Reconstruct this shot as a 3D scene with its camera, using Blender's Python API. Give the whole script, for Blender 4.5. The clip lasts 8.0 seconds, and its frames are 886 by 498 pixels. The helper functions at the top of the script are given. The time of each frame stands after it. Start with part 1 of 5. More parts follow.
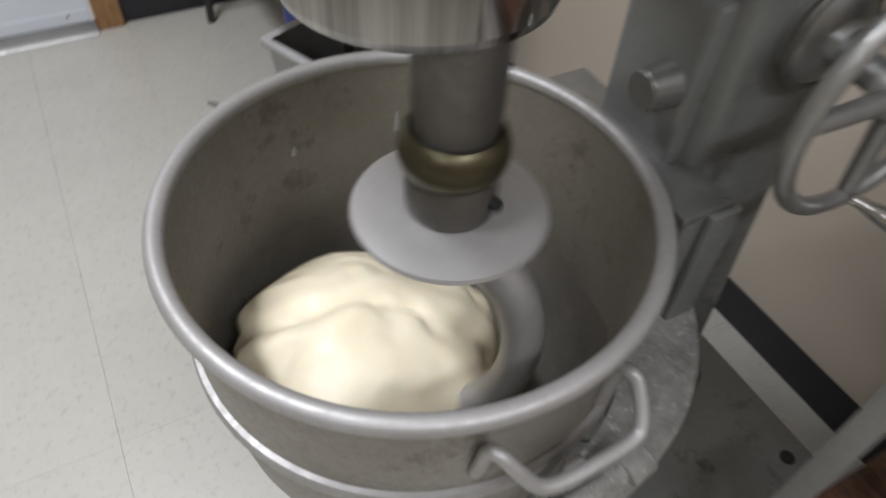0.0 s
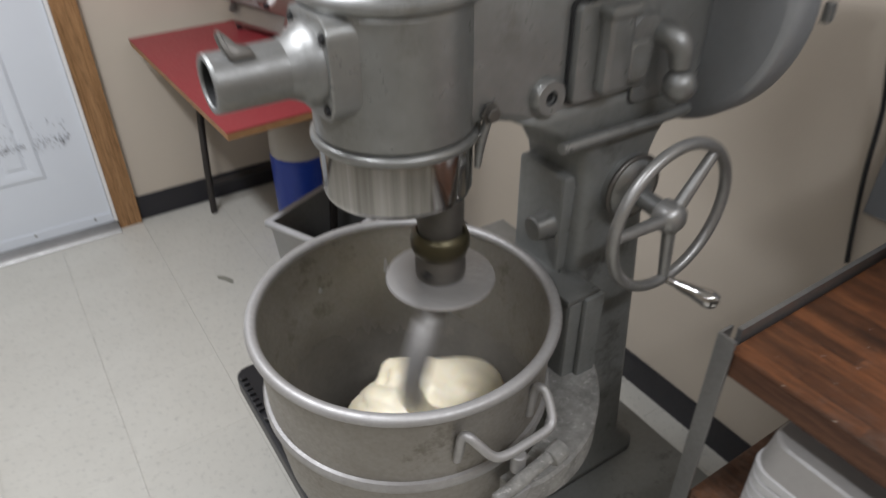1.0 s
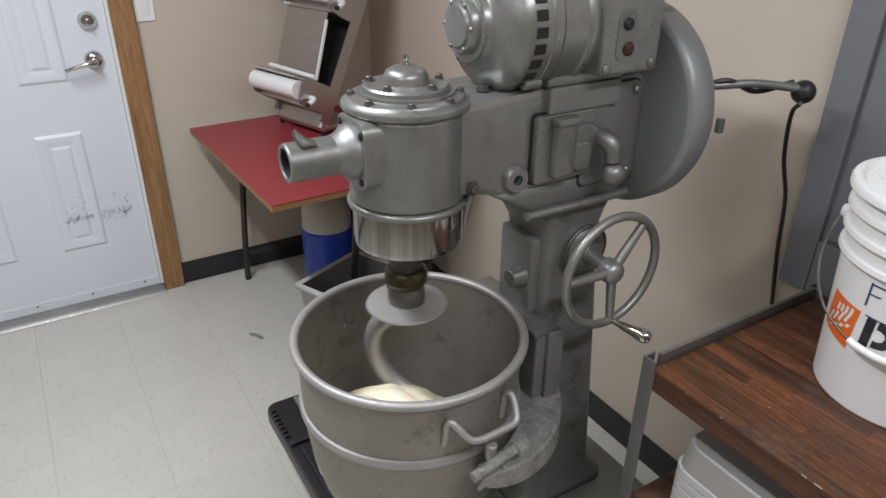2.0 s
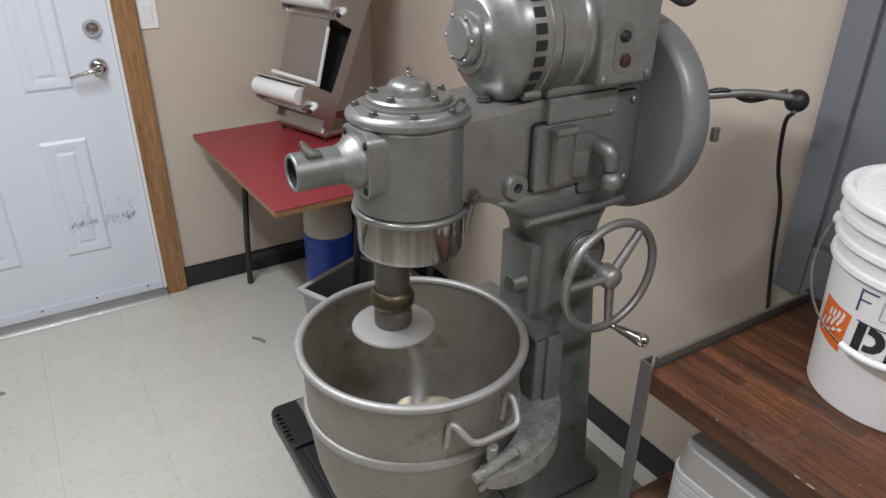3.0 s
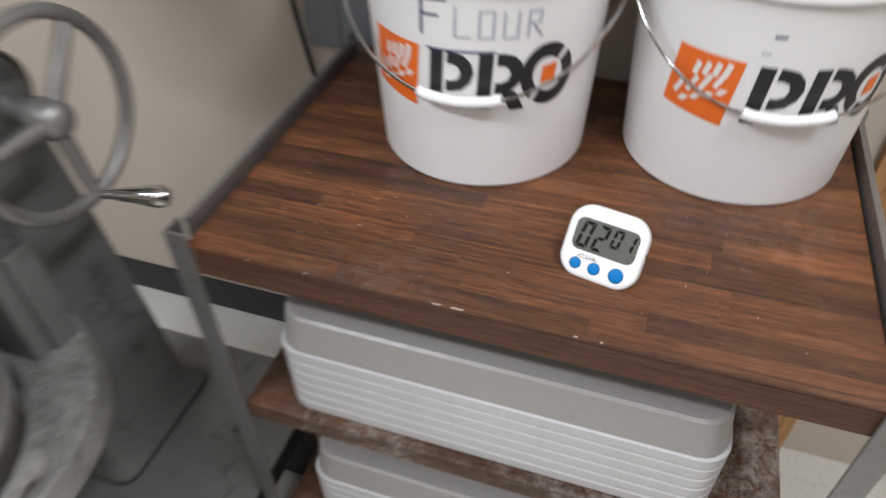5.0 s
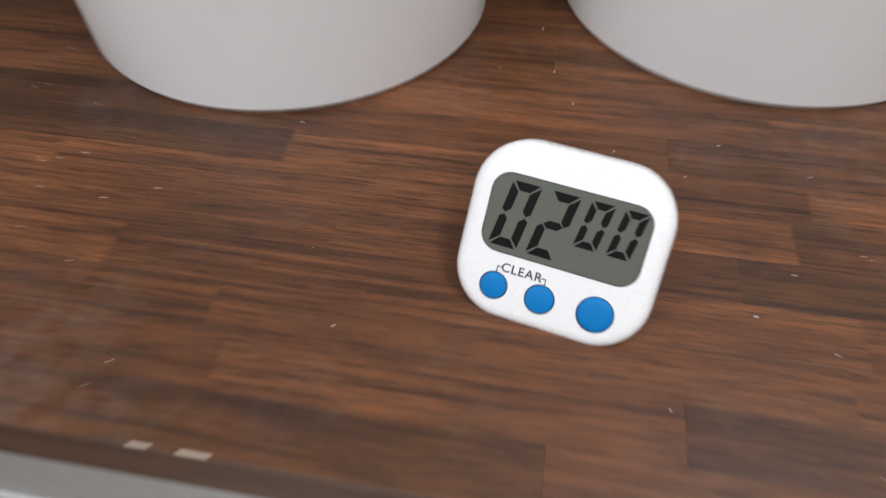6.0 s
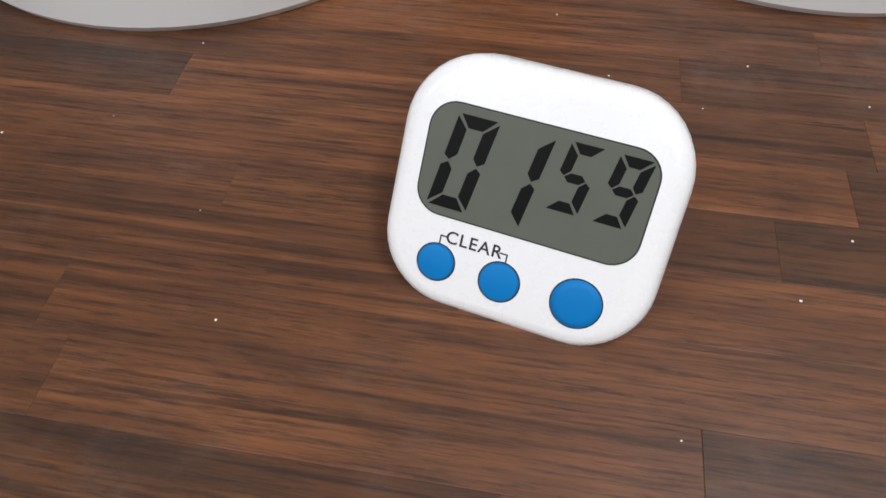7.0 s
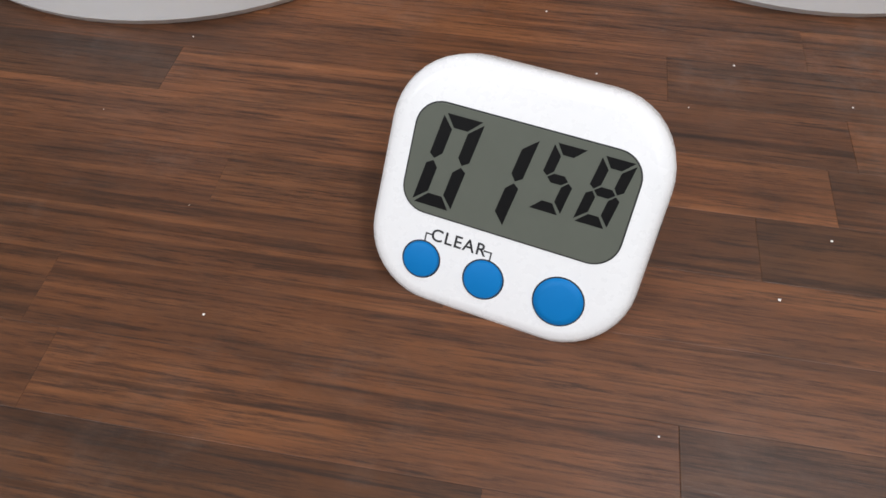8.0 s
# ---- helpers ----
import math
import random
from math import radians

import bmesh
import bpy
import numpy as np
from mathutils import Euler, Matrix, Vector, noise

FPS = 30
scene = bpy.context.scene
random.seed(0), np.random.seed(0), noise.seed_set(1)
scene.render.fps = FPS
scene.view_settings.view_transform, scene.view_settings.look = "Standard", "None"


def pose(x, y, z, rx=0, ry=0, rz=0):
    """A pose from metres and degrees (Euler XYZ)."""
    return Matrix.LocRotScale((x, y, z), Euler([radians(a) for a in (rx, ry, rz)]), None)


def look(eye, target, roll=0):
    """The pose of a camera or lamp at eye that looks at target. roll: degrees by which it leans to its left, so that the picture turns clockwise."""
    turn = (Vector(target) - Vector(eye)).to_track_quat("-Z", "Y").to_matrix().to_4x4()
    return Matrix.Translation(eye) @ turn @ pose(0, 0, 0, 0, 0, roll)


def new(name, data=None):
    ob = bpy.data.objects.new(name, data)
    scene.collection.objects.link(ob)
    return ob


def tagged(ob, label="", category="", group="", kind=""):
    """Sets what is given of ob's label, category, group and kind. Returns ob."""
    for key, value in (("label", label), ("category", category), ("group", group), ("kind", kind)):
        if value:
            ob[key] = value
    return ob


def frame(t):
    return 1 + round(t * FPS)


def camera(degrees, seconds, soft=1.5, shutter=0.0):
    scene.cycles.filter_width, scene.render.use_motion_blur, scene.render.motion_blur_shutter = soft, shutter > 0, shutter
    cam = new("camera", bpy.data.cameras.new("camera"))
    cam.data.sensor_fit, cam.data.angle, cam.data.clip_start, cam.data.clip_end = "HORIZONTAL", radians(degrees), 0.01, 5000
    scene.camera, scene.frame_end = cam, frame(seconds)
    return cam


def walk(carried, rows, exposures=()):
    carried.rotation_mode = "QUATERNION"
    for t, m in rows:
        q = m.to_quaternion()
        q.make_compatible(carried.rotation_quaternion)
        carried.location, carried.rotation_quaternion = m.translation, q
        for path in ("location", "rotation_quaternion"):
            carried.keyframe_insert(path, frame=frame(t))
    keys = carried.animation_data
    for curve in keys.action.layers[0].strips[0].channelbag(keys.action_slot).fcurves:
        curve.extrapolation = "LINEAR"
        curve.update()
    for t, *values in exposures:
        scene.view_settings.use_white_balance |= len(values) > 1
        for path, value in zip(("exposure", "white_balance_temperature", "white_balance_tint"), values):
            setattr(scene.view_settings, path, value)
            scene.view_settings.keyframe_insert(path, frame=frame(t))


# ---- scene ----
cam = camera(65.5, 8.0, 1.5, 0.7)
PATH = [
    (0, (-1.158, -2.343, 1.266), (-0.477, -1.197, -0.225), 3.9),
    (0.5, (-1.260, -2.477, 1.364), (-0.398, -1.254, 0.037), 2.1),
    (1, (-1.340, -2.641, 1.485), (-0.442, -1.267, 0.343), -0.3),
    (1.5, (-1.435, -2.857, 1.578), (-0.509, -1.376, 0.604), 0.9),
    (1.7, (-1.465, -2.907, 1.588), (-0.535, -1.397, 0.665), 0.7),
    (2.8, (-1.505, -2.951, 1.621), (-0.570, -1.441, 0.701), 0.6),
    (3, (-1.505, -2.951, 1.619), (-0.571, -1.438, 0.704), 0.6),
    (3.5, (-1.506, -2.952, 1.620), (-0.577, -1.445, 0.689), 0.3),
    (4, (-1.448, -2.903, 1.571), (-0.397, -1.552, 0.536), -0.9),
    (4.3, (-1.357, -2.858, 1.522), (-0.146, -1.707, 0.423), -2.9),
    (4.5, (-1.278, -2.808, 1.476), (0.064, -1.889, 0.313), -2.2),
    (4.7, (-1.205, -2.792, 1.436), (0.196, -2.095, 0.191), -1.7),
    (5, (-1.088, -2.743, 1.355), (0.301, -2.257, 0.001), -1.3),
    (5.2, (-1.002, -2.710, 1.299), (0.375, -2.358, -0.108), -0.3),
    (6.3, (-0.686, -2.713, 1.040), (0.567, -2.494, -0.503), -0.3),
    (6.5, (-0.675, -2.719, 1.028), (0.550, -2.509, -0.538), -0.2),
    (7, (-0.670, -2.726, 1.027), (0.484, -2.512, -0.592), -1.2),
    (7.5, (-0.669, -2.728, 1.028), (0.467, -2.518, -0.604), -0.9),
    (8, (-0.669, -2.729, 1.031), (0.461, -2.533, -0.608), -0.2),
]
walk(cam, [(t, look(eye, target, roll)) for t, eye, target, roll in PATH], [(0, -0.2), (3.9, -0.12), (4.8, 0.07), (5.2, 0.07), (6.3, -0.16), (8, -0.18)])

# ---- light ----
world = bpy.data.worlds.new("world")
world.use_nodes = True
world.node_tree.nodes["Background"].inputs[0].default_value = (0.75, 0.8, 0.9, 1)
world.node_tree.nodes["Background"].inputs[1].default_value = 0.05
scene.world = world


def tube_lamp(name, x, y, z, sx, sy, watts, colour=(0.90, 0.925, 1.0)):
    lamp = bpy.data.lights.new(name, "AREA")
    lamp.shape, lamp.size, lamp.size_y, lamp.energy, lamp.color = "RECTANGLE", sx, sy, watts, colour
    ob = new(name, lamp)
    ob.location = (x, y, z)
    return ob


tube_lamp("ceiling_and_fill_lamp", -1.70, -1.52, 2.42, 0.14, 1.2, 46)
tube_lamp("ceiling_and_fill_lamp", -2.45, -3.1, 2.42, 0.14, 1.2, 12)
# Unseen fill lamp, added to brighten the bench top and the near sides.
tube_lamp("ceiling_and_fill_lamp", -0.95, -3.35, 2.42, 1.2, 0.14, 26)

# ---- materials ----
def nodes_of(name, rough=0.5, metal=0.0, spec=0.5):
    m = bpy.data.materials.new(name)
    m.use_nodes = True
    nt = m.node_tree
    b = nt.nodes["Principled BSDF"]
    b.inputs["Roughness"].default_value = rough
    b.inputs["Metallic"].default_value = metal
    b.inputs["Specular IOR Level"].default_value = spec
    return m, nt, b


def add(nt, kind, **inputs):
    n = nt.nodes.new(kind)
    for k, v in inputs.items():
        n.inputs[k.replace("_", " ")].default_value = v
    return n


def coords(nt, scale=(1, 1, 1), space="Object"):
    t = nt.nodes.new("ShaderNodeTexCoord")
    mp = nt.nodes.new("ShaderNodeMapping")
    mp.inputs["Scale"].default_value = scale
    nt.links.new(t.outputs[space], mp.inputs["Vector"])
    return mp.outputs["Vector"]


def noise_of(nt, vec, scale, detail=4.0, rough=0.6, warp=0.0):
    n = add(nt, "ShaderNodeTexNoise", Scale=scale, Detail=detail, Roughness=rough, Distortion=warp)
    nt.links.new(vec, n.inputs["Vector"])
    return n.outputs["Fac"]


def ramp(nt, fac, stops):
    r = nt.nodes.new("ShaderNodeValToRGB")
    e = r.color_ramp.elements
    while len(e) < len(stops):
        e.new(0.5)
    for el, (p, c) in zip(e, stops):
        el.position, el.color = p, (*c, 1) if len(c) == 3 else c
    nt.links.new(fac, r.inputs["Fac"])
    return r.outputs["Color"]


def mix(nt, fac, a, b, mode="MIX"):
    n = nt.nodes.new("ShaderNodeMix")
    n.data_type, n.blend_type = "RGBA", mode
    if isinstance(fac, float):
        n.inputs["Factor"].default_value = fac
    else:
        nt.links.new(fac, n.inputs["Factor"])
    for v, key in ((a, "A"), (b, "B")):
        socket = [i for i in n.inputs if i.name == key and i.type == "RGBA"][0]
        if isinstance(v, tuple):
            socket.default_value = (*v, 1)
        else:
            nt.links.new(v, socket)
    return [o for o in n.outputs if o.type == "RGBA"][0]


def bump(nt, b, height, strength=0.2, distance=0.002):
    n = add(nt, "ShaderNodeBump", Strength=strength, Distance=distance)
    nt.links.new(height, n.inputs["Height"])
    nt.links.new(n.outputs["Normal"], b.inputs["Normal"])


def surface(name, base, dark, rough=0.5, metal=0.0, fine=60.0, coarse=4.0, amount=0.5, relief=0.1, dirt=None, spread=0.12, stretch=(1, 1, 1), spec=0.5, space="Object"):
    """A worn surface: coarse blotches from base to dark, fine grain, optional dirt in patches."""
    m, nt, b = nodes_of(name, rough, metal, spec)
    vec = coords(nt, stretch, space)
    big, small = noise_of(nt, vec, coarse, 5), noise_of(nt, vec, fine, 4)
    col = mix(nt, ramp(nt, big, [(0.35, (0, 0, 0)), (0.75, (amount, amount, amount))]), base, dark)
    col = mix(nt, ramp(nt, small, [(0.3, (0, 0, 0)), (0.8, (0.35, 0.35, 0.35))]), col, dark)
    if dirt:
        patches = noise_of(nt, vec, coarse * 2.3, 8, 0.75)
        col = mix(nt, ramp(nt, patches, [(0.56, (0, 0, 0)), (0.66, (0.8, 0.8, 0.8))]), col, dirt)
    nt.links.new(col, b.inputs["Base Color"])
    nt.links.new(ramp(nt, small, [(0.2, (rough - spread,) * 3), (0.8, (rough + spread,) * 3)]), b.inputs["Roughness"])
    bump(nt, b, small, relief)
    return m


def wood(name, light, mid, dark, rough=0.45, along=1, scale=1.0, vary=0.5, flour=0.0, spec=0.3):
    """Straight-grained wood; along is the axis of the grain in object space. Each piece differs by its random number."""
    m, nt, b = nodes_of(name, rough, 0.0, spec)
    stretch = [26 * scale, 26 * scale, 26 * scale]
    stretch[along] = 1.2 * scale
    t = nt.nodes.new("ShaderNodeTexCoord")
    info = nt.nodes.new("ShaderNodeObjectInfo")
    shift = nt.nodes.new("ShaderNodeVectorMath")
    shift.operation = "SCALE"
    shift.inputs[0].default_value = (3.1, 7.7, 5.3)
    nt.links.new(info.outputs["Random"], shift.inputs["Scale"])
    plus = nt.nodes.new("ShaderNodeVectorMath")
    nt.links.new(t.outputs["Object"], plus.inputs[0])
    nt.links.new(shift.outputs[0], plus.inputs[1])
    mp = nt.nodes.new("ShaderNodeMapping")
    mp.inputs["Scale"].default_value = stretch
    nt.links.new(plus.outputs[0], mp.inputs["Vector"])
    v = mp.outputs["Vector"]
    bands, pores = noise_of(nt, v, 1.5, 9, 0.74, 0.35), noise_of(nt, v, 17.0, 8, 0.8, 0.3)
    thin = nt.nodes.new("ShaderNodeMapping")
    thin.inputs["Scale"].default_value = [1.1 if k == along else 60 * scale for k in range(3)]
    nt.links.new(plus.outputs[0], thin.inputs["Vector"])
    veins = noise_of(nt, thin.outputs["Vector"], 3.0, 3, 0.55, 0.5)
    col = ramp(nt, bands, [(0.3, dark), (0.5, mid), (0.72, light)])
    col = mix(nt, ramp(nt, pores, [(0.47, (0, 0, 0)), (0.62, (0.8, 0.8, 0.8))]), col, tuple(c * 0.45 for c in dark))
    col = mix(nt, ramp(nt, veins, [(0.56, (0, 0, 0)), (0.68, (0.62, 0.62, 0.62))]), col, tuple(c * 0.5 for c in dark))
    col = mix(nt, ramp(nt, veins, [(0.30, (0.35, 0.35, 0.35)), (0.40, (0, 0, 0))]), col, tuple(c * 1.25 for c in light))
    hue = ramp(nt, info.outputs["Random"], [(0.0, (1 - vary, 1 - vary, 1 - vary)), (0.5, (0.85, 0.8, 0.78)), (0.8, (1.0, 0.95, 0.92)), (1.0, (1.32, 1.21, 1.1))])
    col = mix(nt, 1.0, col, hue, "MULTIPLY")
    if flour:
        place = nt.nodes.new("ShaderNodeNewGeometry").outputs["Position"]
        worn = nt.nodes.new("ShaderNodeMapping")
        worn.inputs["Scale"].default_value = (13, 4.5, 13)
        nt.links.new(place, worn.inputs["Vector"])
        grime = noise_of(nt, worn.outputs["Vector"], 1.0, 7, 0.68, 0.6)
        col = mix(nt, 1.0, col, ramp(nt, grime, [(0.40, (1.08, 1.05, 1.0)), (0.52, (0.86, 0.86, 0.86)), (0.66, (0.52, 0.54, 0.57))]), "MULTIPLY")
        patch, dust = noise_of(nt, place, 5.0, 8, 0.7, 0.5), noise_of(nt, place, 70.0, 5, 0.75)
        thick = mix(nt, 1.0, ramp(nt, patch, [(0.50, (0.08,) * 3), (0.72, (1, 1, 1))]), ramp(nt, dust, [(0.38, (0, 0, 0)), (0.72, (flour,) * 3)]), "MULTIPLY")
        col = mix(nt, thick, col, (0.58, 0.54, 0.49))
    nt.links.new(col, b.inputs["Base Color"])
    nt.links.new(ramp(nt, pores, [(0.3, (rough - 0.08,) * 3), (0.7, (rough + 0.15,) * 3)]), b.inputs["Roughness"])
    bump(nt, b, pores, 0.15, 0.001)
    return m


def plain(name, colour, rough=0.4, metal=0.0, spec=0.5, glow=0.0):
    m, nt, b = nodes_of(name, rough, metal, spec)
    vec = coords(nt)
    n = noise_of(nt, vec, 90.0, 3)
    nt.links.new(mix(nt, ramp(nt, n, [(0.35, (0, 0, 0)), (0.75, (0.25, 0.25, 0.25))]), colour, tuple(c * 0.8 for c in colour)), b.inputs["Base Color"])
    if glow:
        b.inputs["Emission Color"].default_value = (*colour, 1)
        b.inputs["Emission Strength"].default_value = glow
    return m


PAINT_WALL = surface("wall_paint", (0.57, 0.503, 0.415), (0.515, 0.452, 0.37), 0.62, fine=220, coarse=1.3, amount=0.5, relief=0.12, spread=0.06)
CEILING_PAINT = surface("ceiling_paint", (0.78, 0.77, 0.74), (0.7, 0.69, 0.66), 0.8, fine=150, relief=0.1)
DOOR_PAINT = surface("door_paint", (0.74, 0.78, 0.83), (0.66, 0.70, 0.75), 0.4, fine=160, coarse=2.2, amount=0.4, relief=0.05)
JAMB_WOOD = wood("jamb_wood", (0.50, 0.30, 0.145), (0.42, 0.24, 0.11), (0.32, 0.175, 0.075), 0.4, 2, 0.8, 0.15)
BASE_VINYL = surface("base_vinyl", (0.017, 0.017, 0.022), (0.03, 0.028, 0.03), 0.5, fine=80, coarse=5, relief=0.05)
GROUT = plain("tile_gap", (0.50, 0.49, 0.44), 0.8)
RED_TOP = surface("red_laminate", (0.30, 0.035, 0.042), (0.23, 0.028, 0.034), 0.42, fine=120, coarse=3, relief=0.03)
PLY_EDGE = wood("ply_edge", (0.5, 0.3, 0.15), (0.42, 0.24, 0.11), (0.3, 0.16, 0.07), 0.55, 1, 1.5, 0.1)
BLACK_TUBE = surface("black_enamel", (0.02, 0.018, 0.017), (0.045, 0.035, 0.03), 0.45, fine=90, relief=0.05)
ENAMEL = surface("grey_enamel", (0.295, 0.298, 0.286), (0.185, 0.185, 0.172), 0.33, 0.6, fine=70, coarse=7, amount=0.95, relief=0.05, dirt=(0.185, 0.18, 0.165), spread=0.1)
GUARD = surface("grey_guard_enamel", (0.285, 0.292, 0.295), (0.215, 0.22, 0.222), 0.40, 0.35, fine=90, coarse=5, amount=0.6, relief=0.05, spread=0.08)
ENAMEL_DARK = surface("grey_enamel_worn", (0.215, 0.22, 0.208), (0.14, 0.14, 0.13), 0.42, 0.2, fine=110, coarse=6, amount=0.6, relief=0.1, dirt=(0.095, 0.092, 0.084))
TIN = surface("tinned_steel", (0.32, 0.302, 0.272), (0.205, 0.187, 0.157), 0.50, 0.55, fine=140, coarse=6, amount=0.75, relief=0.06, dirt=(0.165, 0.147, 0.118), spread=0.12)
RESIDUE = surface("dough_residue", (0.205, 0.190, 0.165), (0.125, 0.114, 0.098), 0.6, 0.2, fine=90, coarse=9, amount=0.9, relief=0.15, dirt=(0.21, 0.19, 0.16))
TIN_RIM = surface("worn_rim_steel", (0.42, 0.41, 0.40), (0.27, 0.258, 0.24), 0.50, 0.5, fine=120, coarse=9, amount=0.5, relief=0.05)
FLOURED = surface("floured_steel", (0.37, 0.36, 0.335), (0.15, 0.147, 0.135), 0.7, 0.2, fine=150, coarse=40, amount=1.0, relief=0.3, dirt=(0.60, 0.58, 0.54))
CHROME = surface("chrome", (0.60, 0.59, 0.58), (0.5, 0.49, 0.48), 0.10, 1.0, fine=120, coarse=12, relief=0.012, spread=0.05)
STEEL = surface("brushed_steel", (0.52, 0.51, 0.50), (0.4, 0.39, 0.38), 0.3, 1.0, fine=200, coarse=6, amount=0.5, relief=0.04, stretch=(1, 1, 12))
CAST = surface("cast_aluminium", (0.27, 0.272, 0.262), (0.17, 0.168, 0.158), 0.44, 0.7, fine=150, coarse=12, amount=0.6, relief=0.1)
WHEEL = surface("handled_iron", (0.34, 0.335, 0.32), (0.22, 0.215, 0.20), 0.38, 0.6, fine=150, coarse=16, amount=0.8, relief=0.06)
BRASS = surface("greased_brass", (0.105, 0.092, 0.052), (0.055, 0.046, 0.027), 0.38, 0.8, fine=80, coarse=9, amount=0.8, relief=0.05)
SHAFT = surface("oily_shaft_steel", (0.17, 0.16, 0.145), (0.08, 0.075, 0.066), 0.46, 0.7, fine=90, coarse=12, amount=0.8, relief=0.05)
# Vertical streaks paint the room's reflections into the ring's colour.
REFLECTION_CHROME = surface("reflection_streak_chrome", (0.56, 0.55, 0.54), (0.20, 0.195, 0.18), 0.13, 1.0, fine=120, coarse=45, amount=1.0, relief=0.012, spread=0.05, stretch=(1, 1, 0.03))
# Darker than the stave wood, to put shade on the bench's front edge.
SHADED_EDGE_WOOD = wood("shaded_edge_wood", (0.135, 0.064, 0.034), (0.095, 0.045, 0.025), (0.06, 0.028, 0.016), 0.5, 1, 1.2, 0.2)
# Black of small dark parts; in holes and slots it paints their shade.
DARK = plain("dark_parts_and_recess_shade", (0.012, 0.012, 0.012), 0.7)
RUBBER = plain("black_plastic", (0.016, 0.016, 0.018), 0.42)
CHIP_WOOD = surface("bare_chipped_wood", (0.46, 0.38, 0.30), (0.33, 0.26, 0.19), 0.7, fine=300, coarse=60, amount=0.6, relief=0.1)
BENCH_WOOD = wood("dark_stave_wood", (0.285, 0.115, 0.043), (0.165, 0.064, 0.025), (0.062, 0.025, 0.011), 0.40, 1, 1.4, 0.45, 0.12, 0.45)
SHELF_WOOD = wood("dark_shelf_wood", (0.17, 0.08, 0.04), (0.115, 0.052, 0.027), (0.07, 0.03, 0.016), 0.5, 1, 0.8, 0.2, 0.9)
ANGLE = surface("angle_iron", (0.30, 0.295, 0.285), (0.2, 0.195, 0.185), 0.4, 0.75, fine=120, coarse=8, amount=0.6, relief=0.06)
# Grey walls darkened for the bench's shade; lips made paler for their highlights.
TRAY_SHADED = surface("shaded_tray_plastic", (0.35, 0.335, 0.315), (0.28, 0.265, 0.248), 0.4, fine=90, coarse=5, amount=0.4, relief=0.04)
TRAY_LIP_LIT = surface("lit_tray_lip_plastic", (0.58, 0.575, 0.565), (0.46, 0.45, 0.44), 0.36, fine=90, coarse=7, amount=0.5, relief=0.04)
GREY_PANEL = surface("grey_panel_paint", (0.185, 0.195, 0.21), (0.155, 0.162, 0.175), 0.5, fine=160, coarse=2.5, amount=0.5, relief=0.05)
WHITE_PLASTIC = surface("white_plastic", (0.82, 0.82, 0.81), (0.78, 0.78, 0.77), 0.28, fine=200, coarse=5, amount=0.2, relief=0.02, spread=0.04)
BUTTON_BLUE = plain("blue_plastic", (0.001, 0.17, 0.46), 0.55, 0.0, 0.2)
LCD = plain("lcd_panel", (0.112, 0.120, 0.098), 0.38, 0.0, 0.12)
LCD_INK = plain("lcd_ink", (0.006, 0.006, 0.006), 0.5, 0.0, 0.1)
INK = plain("black_print", (0.018, 0.018, 0.02), 0.45)
ORANGE = surface("orange_print", (0.83, 0.16, 0.02), (0.7, 0.13, 0.02), 0.42, fine=90, coarse=20, amount=0.4, relief=0.02)
PALE_INK = plain("white_print", (0.80, 0.76, 0.72), 0.4)
FAINT_PEN = plain("faint_marker_ink", (0.42, 0.43, 0.50), 0.5)
PEN = plain("marker_ink", (0.05, 0.07, 0.16), 0.5)
BLUE_JUG = surface("blue_plastic_wrap", (0.012, 0.055, 0.42), (0.01, 0.04, 0.3), 0.35, fine=40, coarse=5, relief=0.03)
MILKY = surface("milky_plastic", (0.48, 0.46, 0.42), (0.4, 0.38, 0.34), 0.4, fine=40, coarse=6, relief=0.03)
TUB_GREY = surface("grey_tub_plastic", (0.56, 0.56, 0.56), (0.46, 0.46, 0.46), 0.45, fine=70, coarse=6, relief=0.05)
TUB_INSIDE = surface("dark_tub_plastic", (0.20, 0.20, 0.195), (0.13, 0.13, 0.125), 0.6, fine=70, coarse=6, relief=0.05)
RED_GLASS = plain("red_button", (0.05, 0.014, 0.010), 0.3)


def bucket_plastic():
    m, nt, b = nodes_of("bucket_plastic", 0.34)
    vec = coords(nt)
    n, s = noise_of(nt, vec, 6.0, 5), noise_of(nt, vec, 140.0, 3)
    nt.links.new(mix(nt, ramp(nt, n, [(0.35, (0, 0, 0)), (0.8, (0.5, 0.5, 0.5))]), (0.80, 0.795, 0.78), (0.72, 0.71, 0.69)), b.inputs["Base Color"])
    b.inputs["Subsurface Weight"].default_value = 0.25
    b.inputs["Subsurface Radius"].default_value = (0.012, 0.011, 0.009)
    bump(nt, b, s, 0.03)
    return m


def dough_skin():
    m, nt, b = nodes_of("dough_skin", 0.42)
    vec = coords(nt)
    n, s = noise_of(nt, vec, 14.0, 6, 0.65), noise_of(nt, vec, 110.0, 4)
    nt.links.new(mix(nt, ramp(nt, n, [(0.3, (0, 0, 0)), (0.75, (0.8, 0.8, 0.8))]), (0.86, 0.79, 0.61), (0.78, 0.68, 0.48)), b.inputs["Base Color"])
    b.inputs["Subsurface Weight"].default_value = 0.3
    b.inputs["Subsurface Radius"].default_value = (0.014, 0.010, 0.005)
    bump(nt, b, n, 0.15, 0.004)
    return m


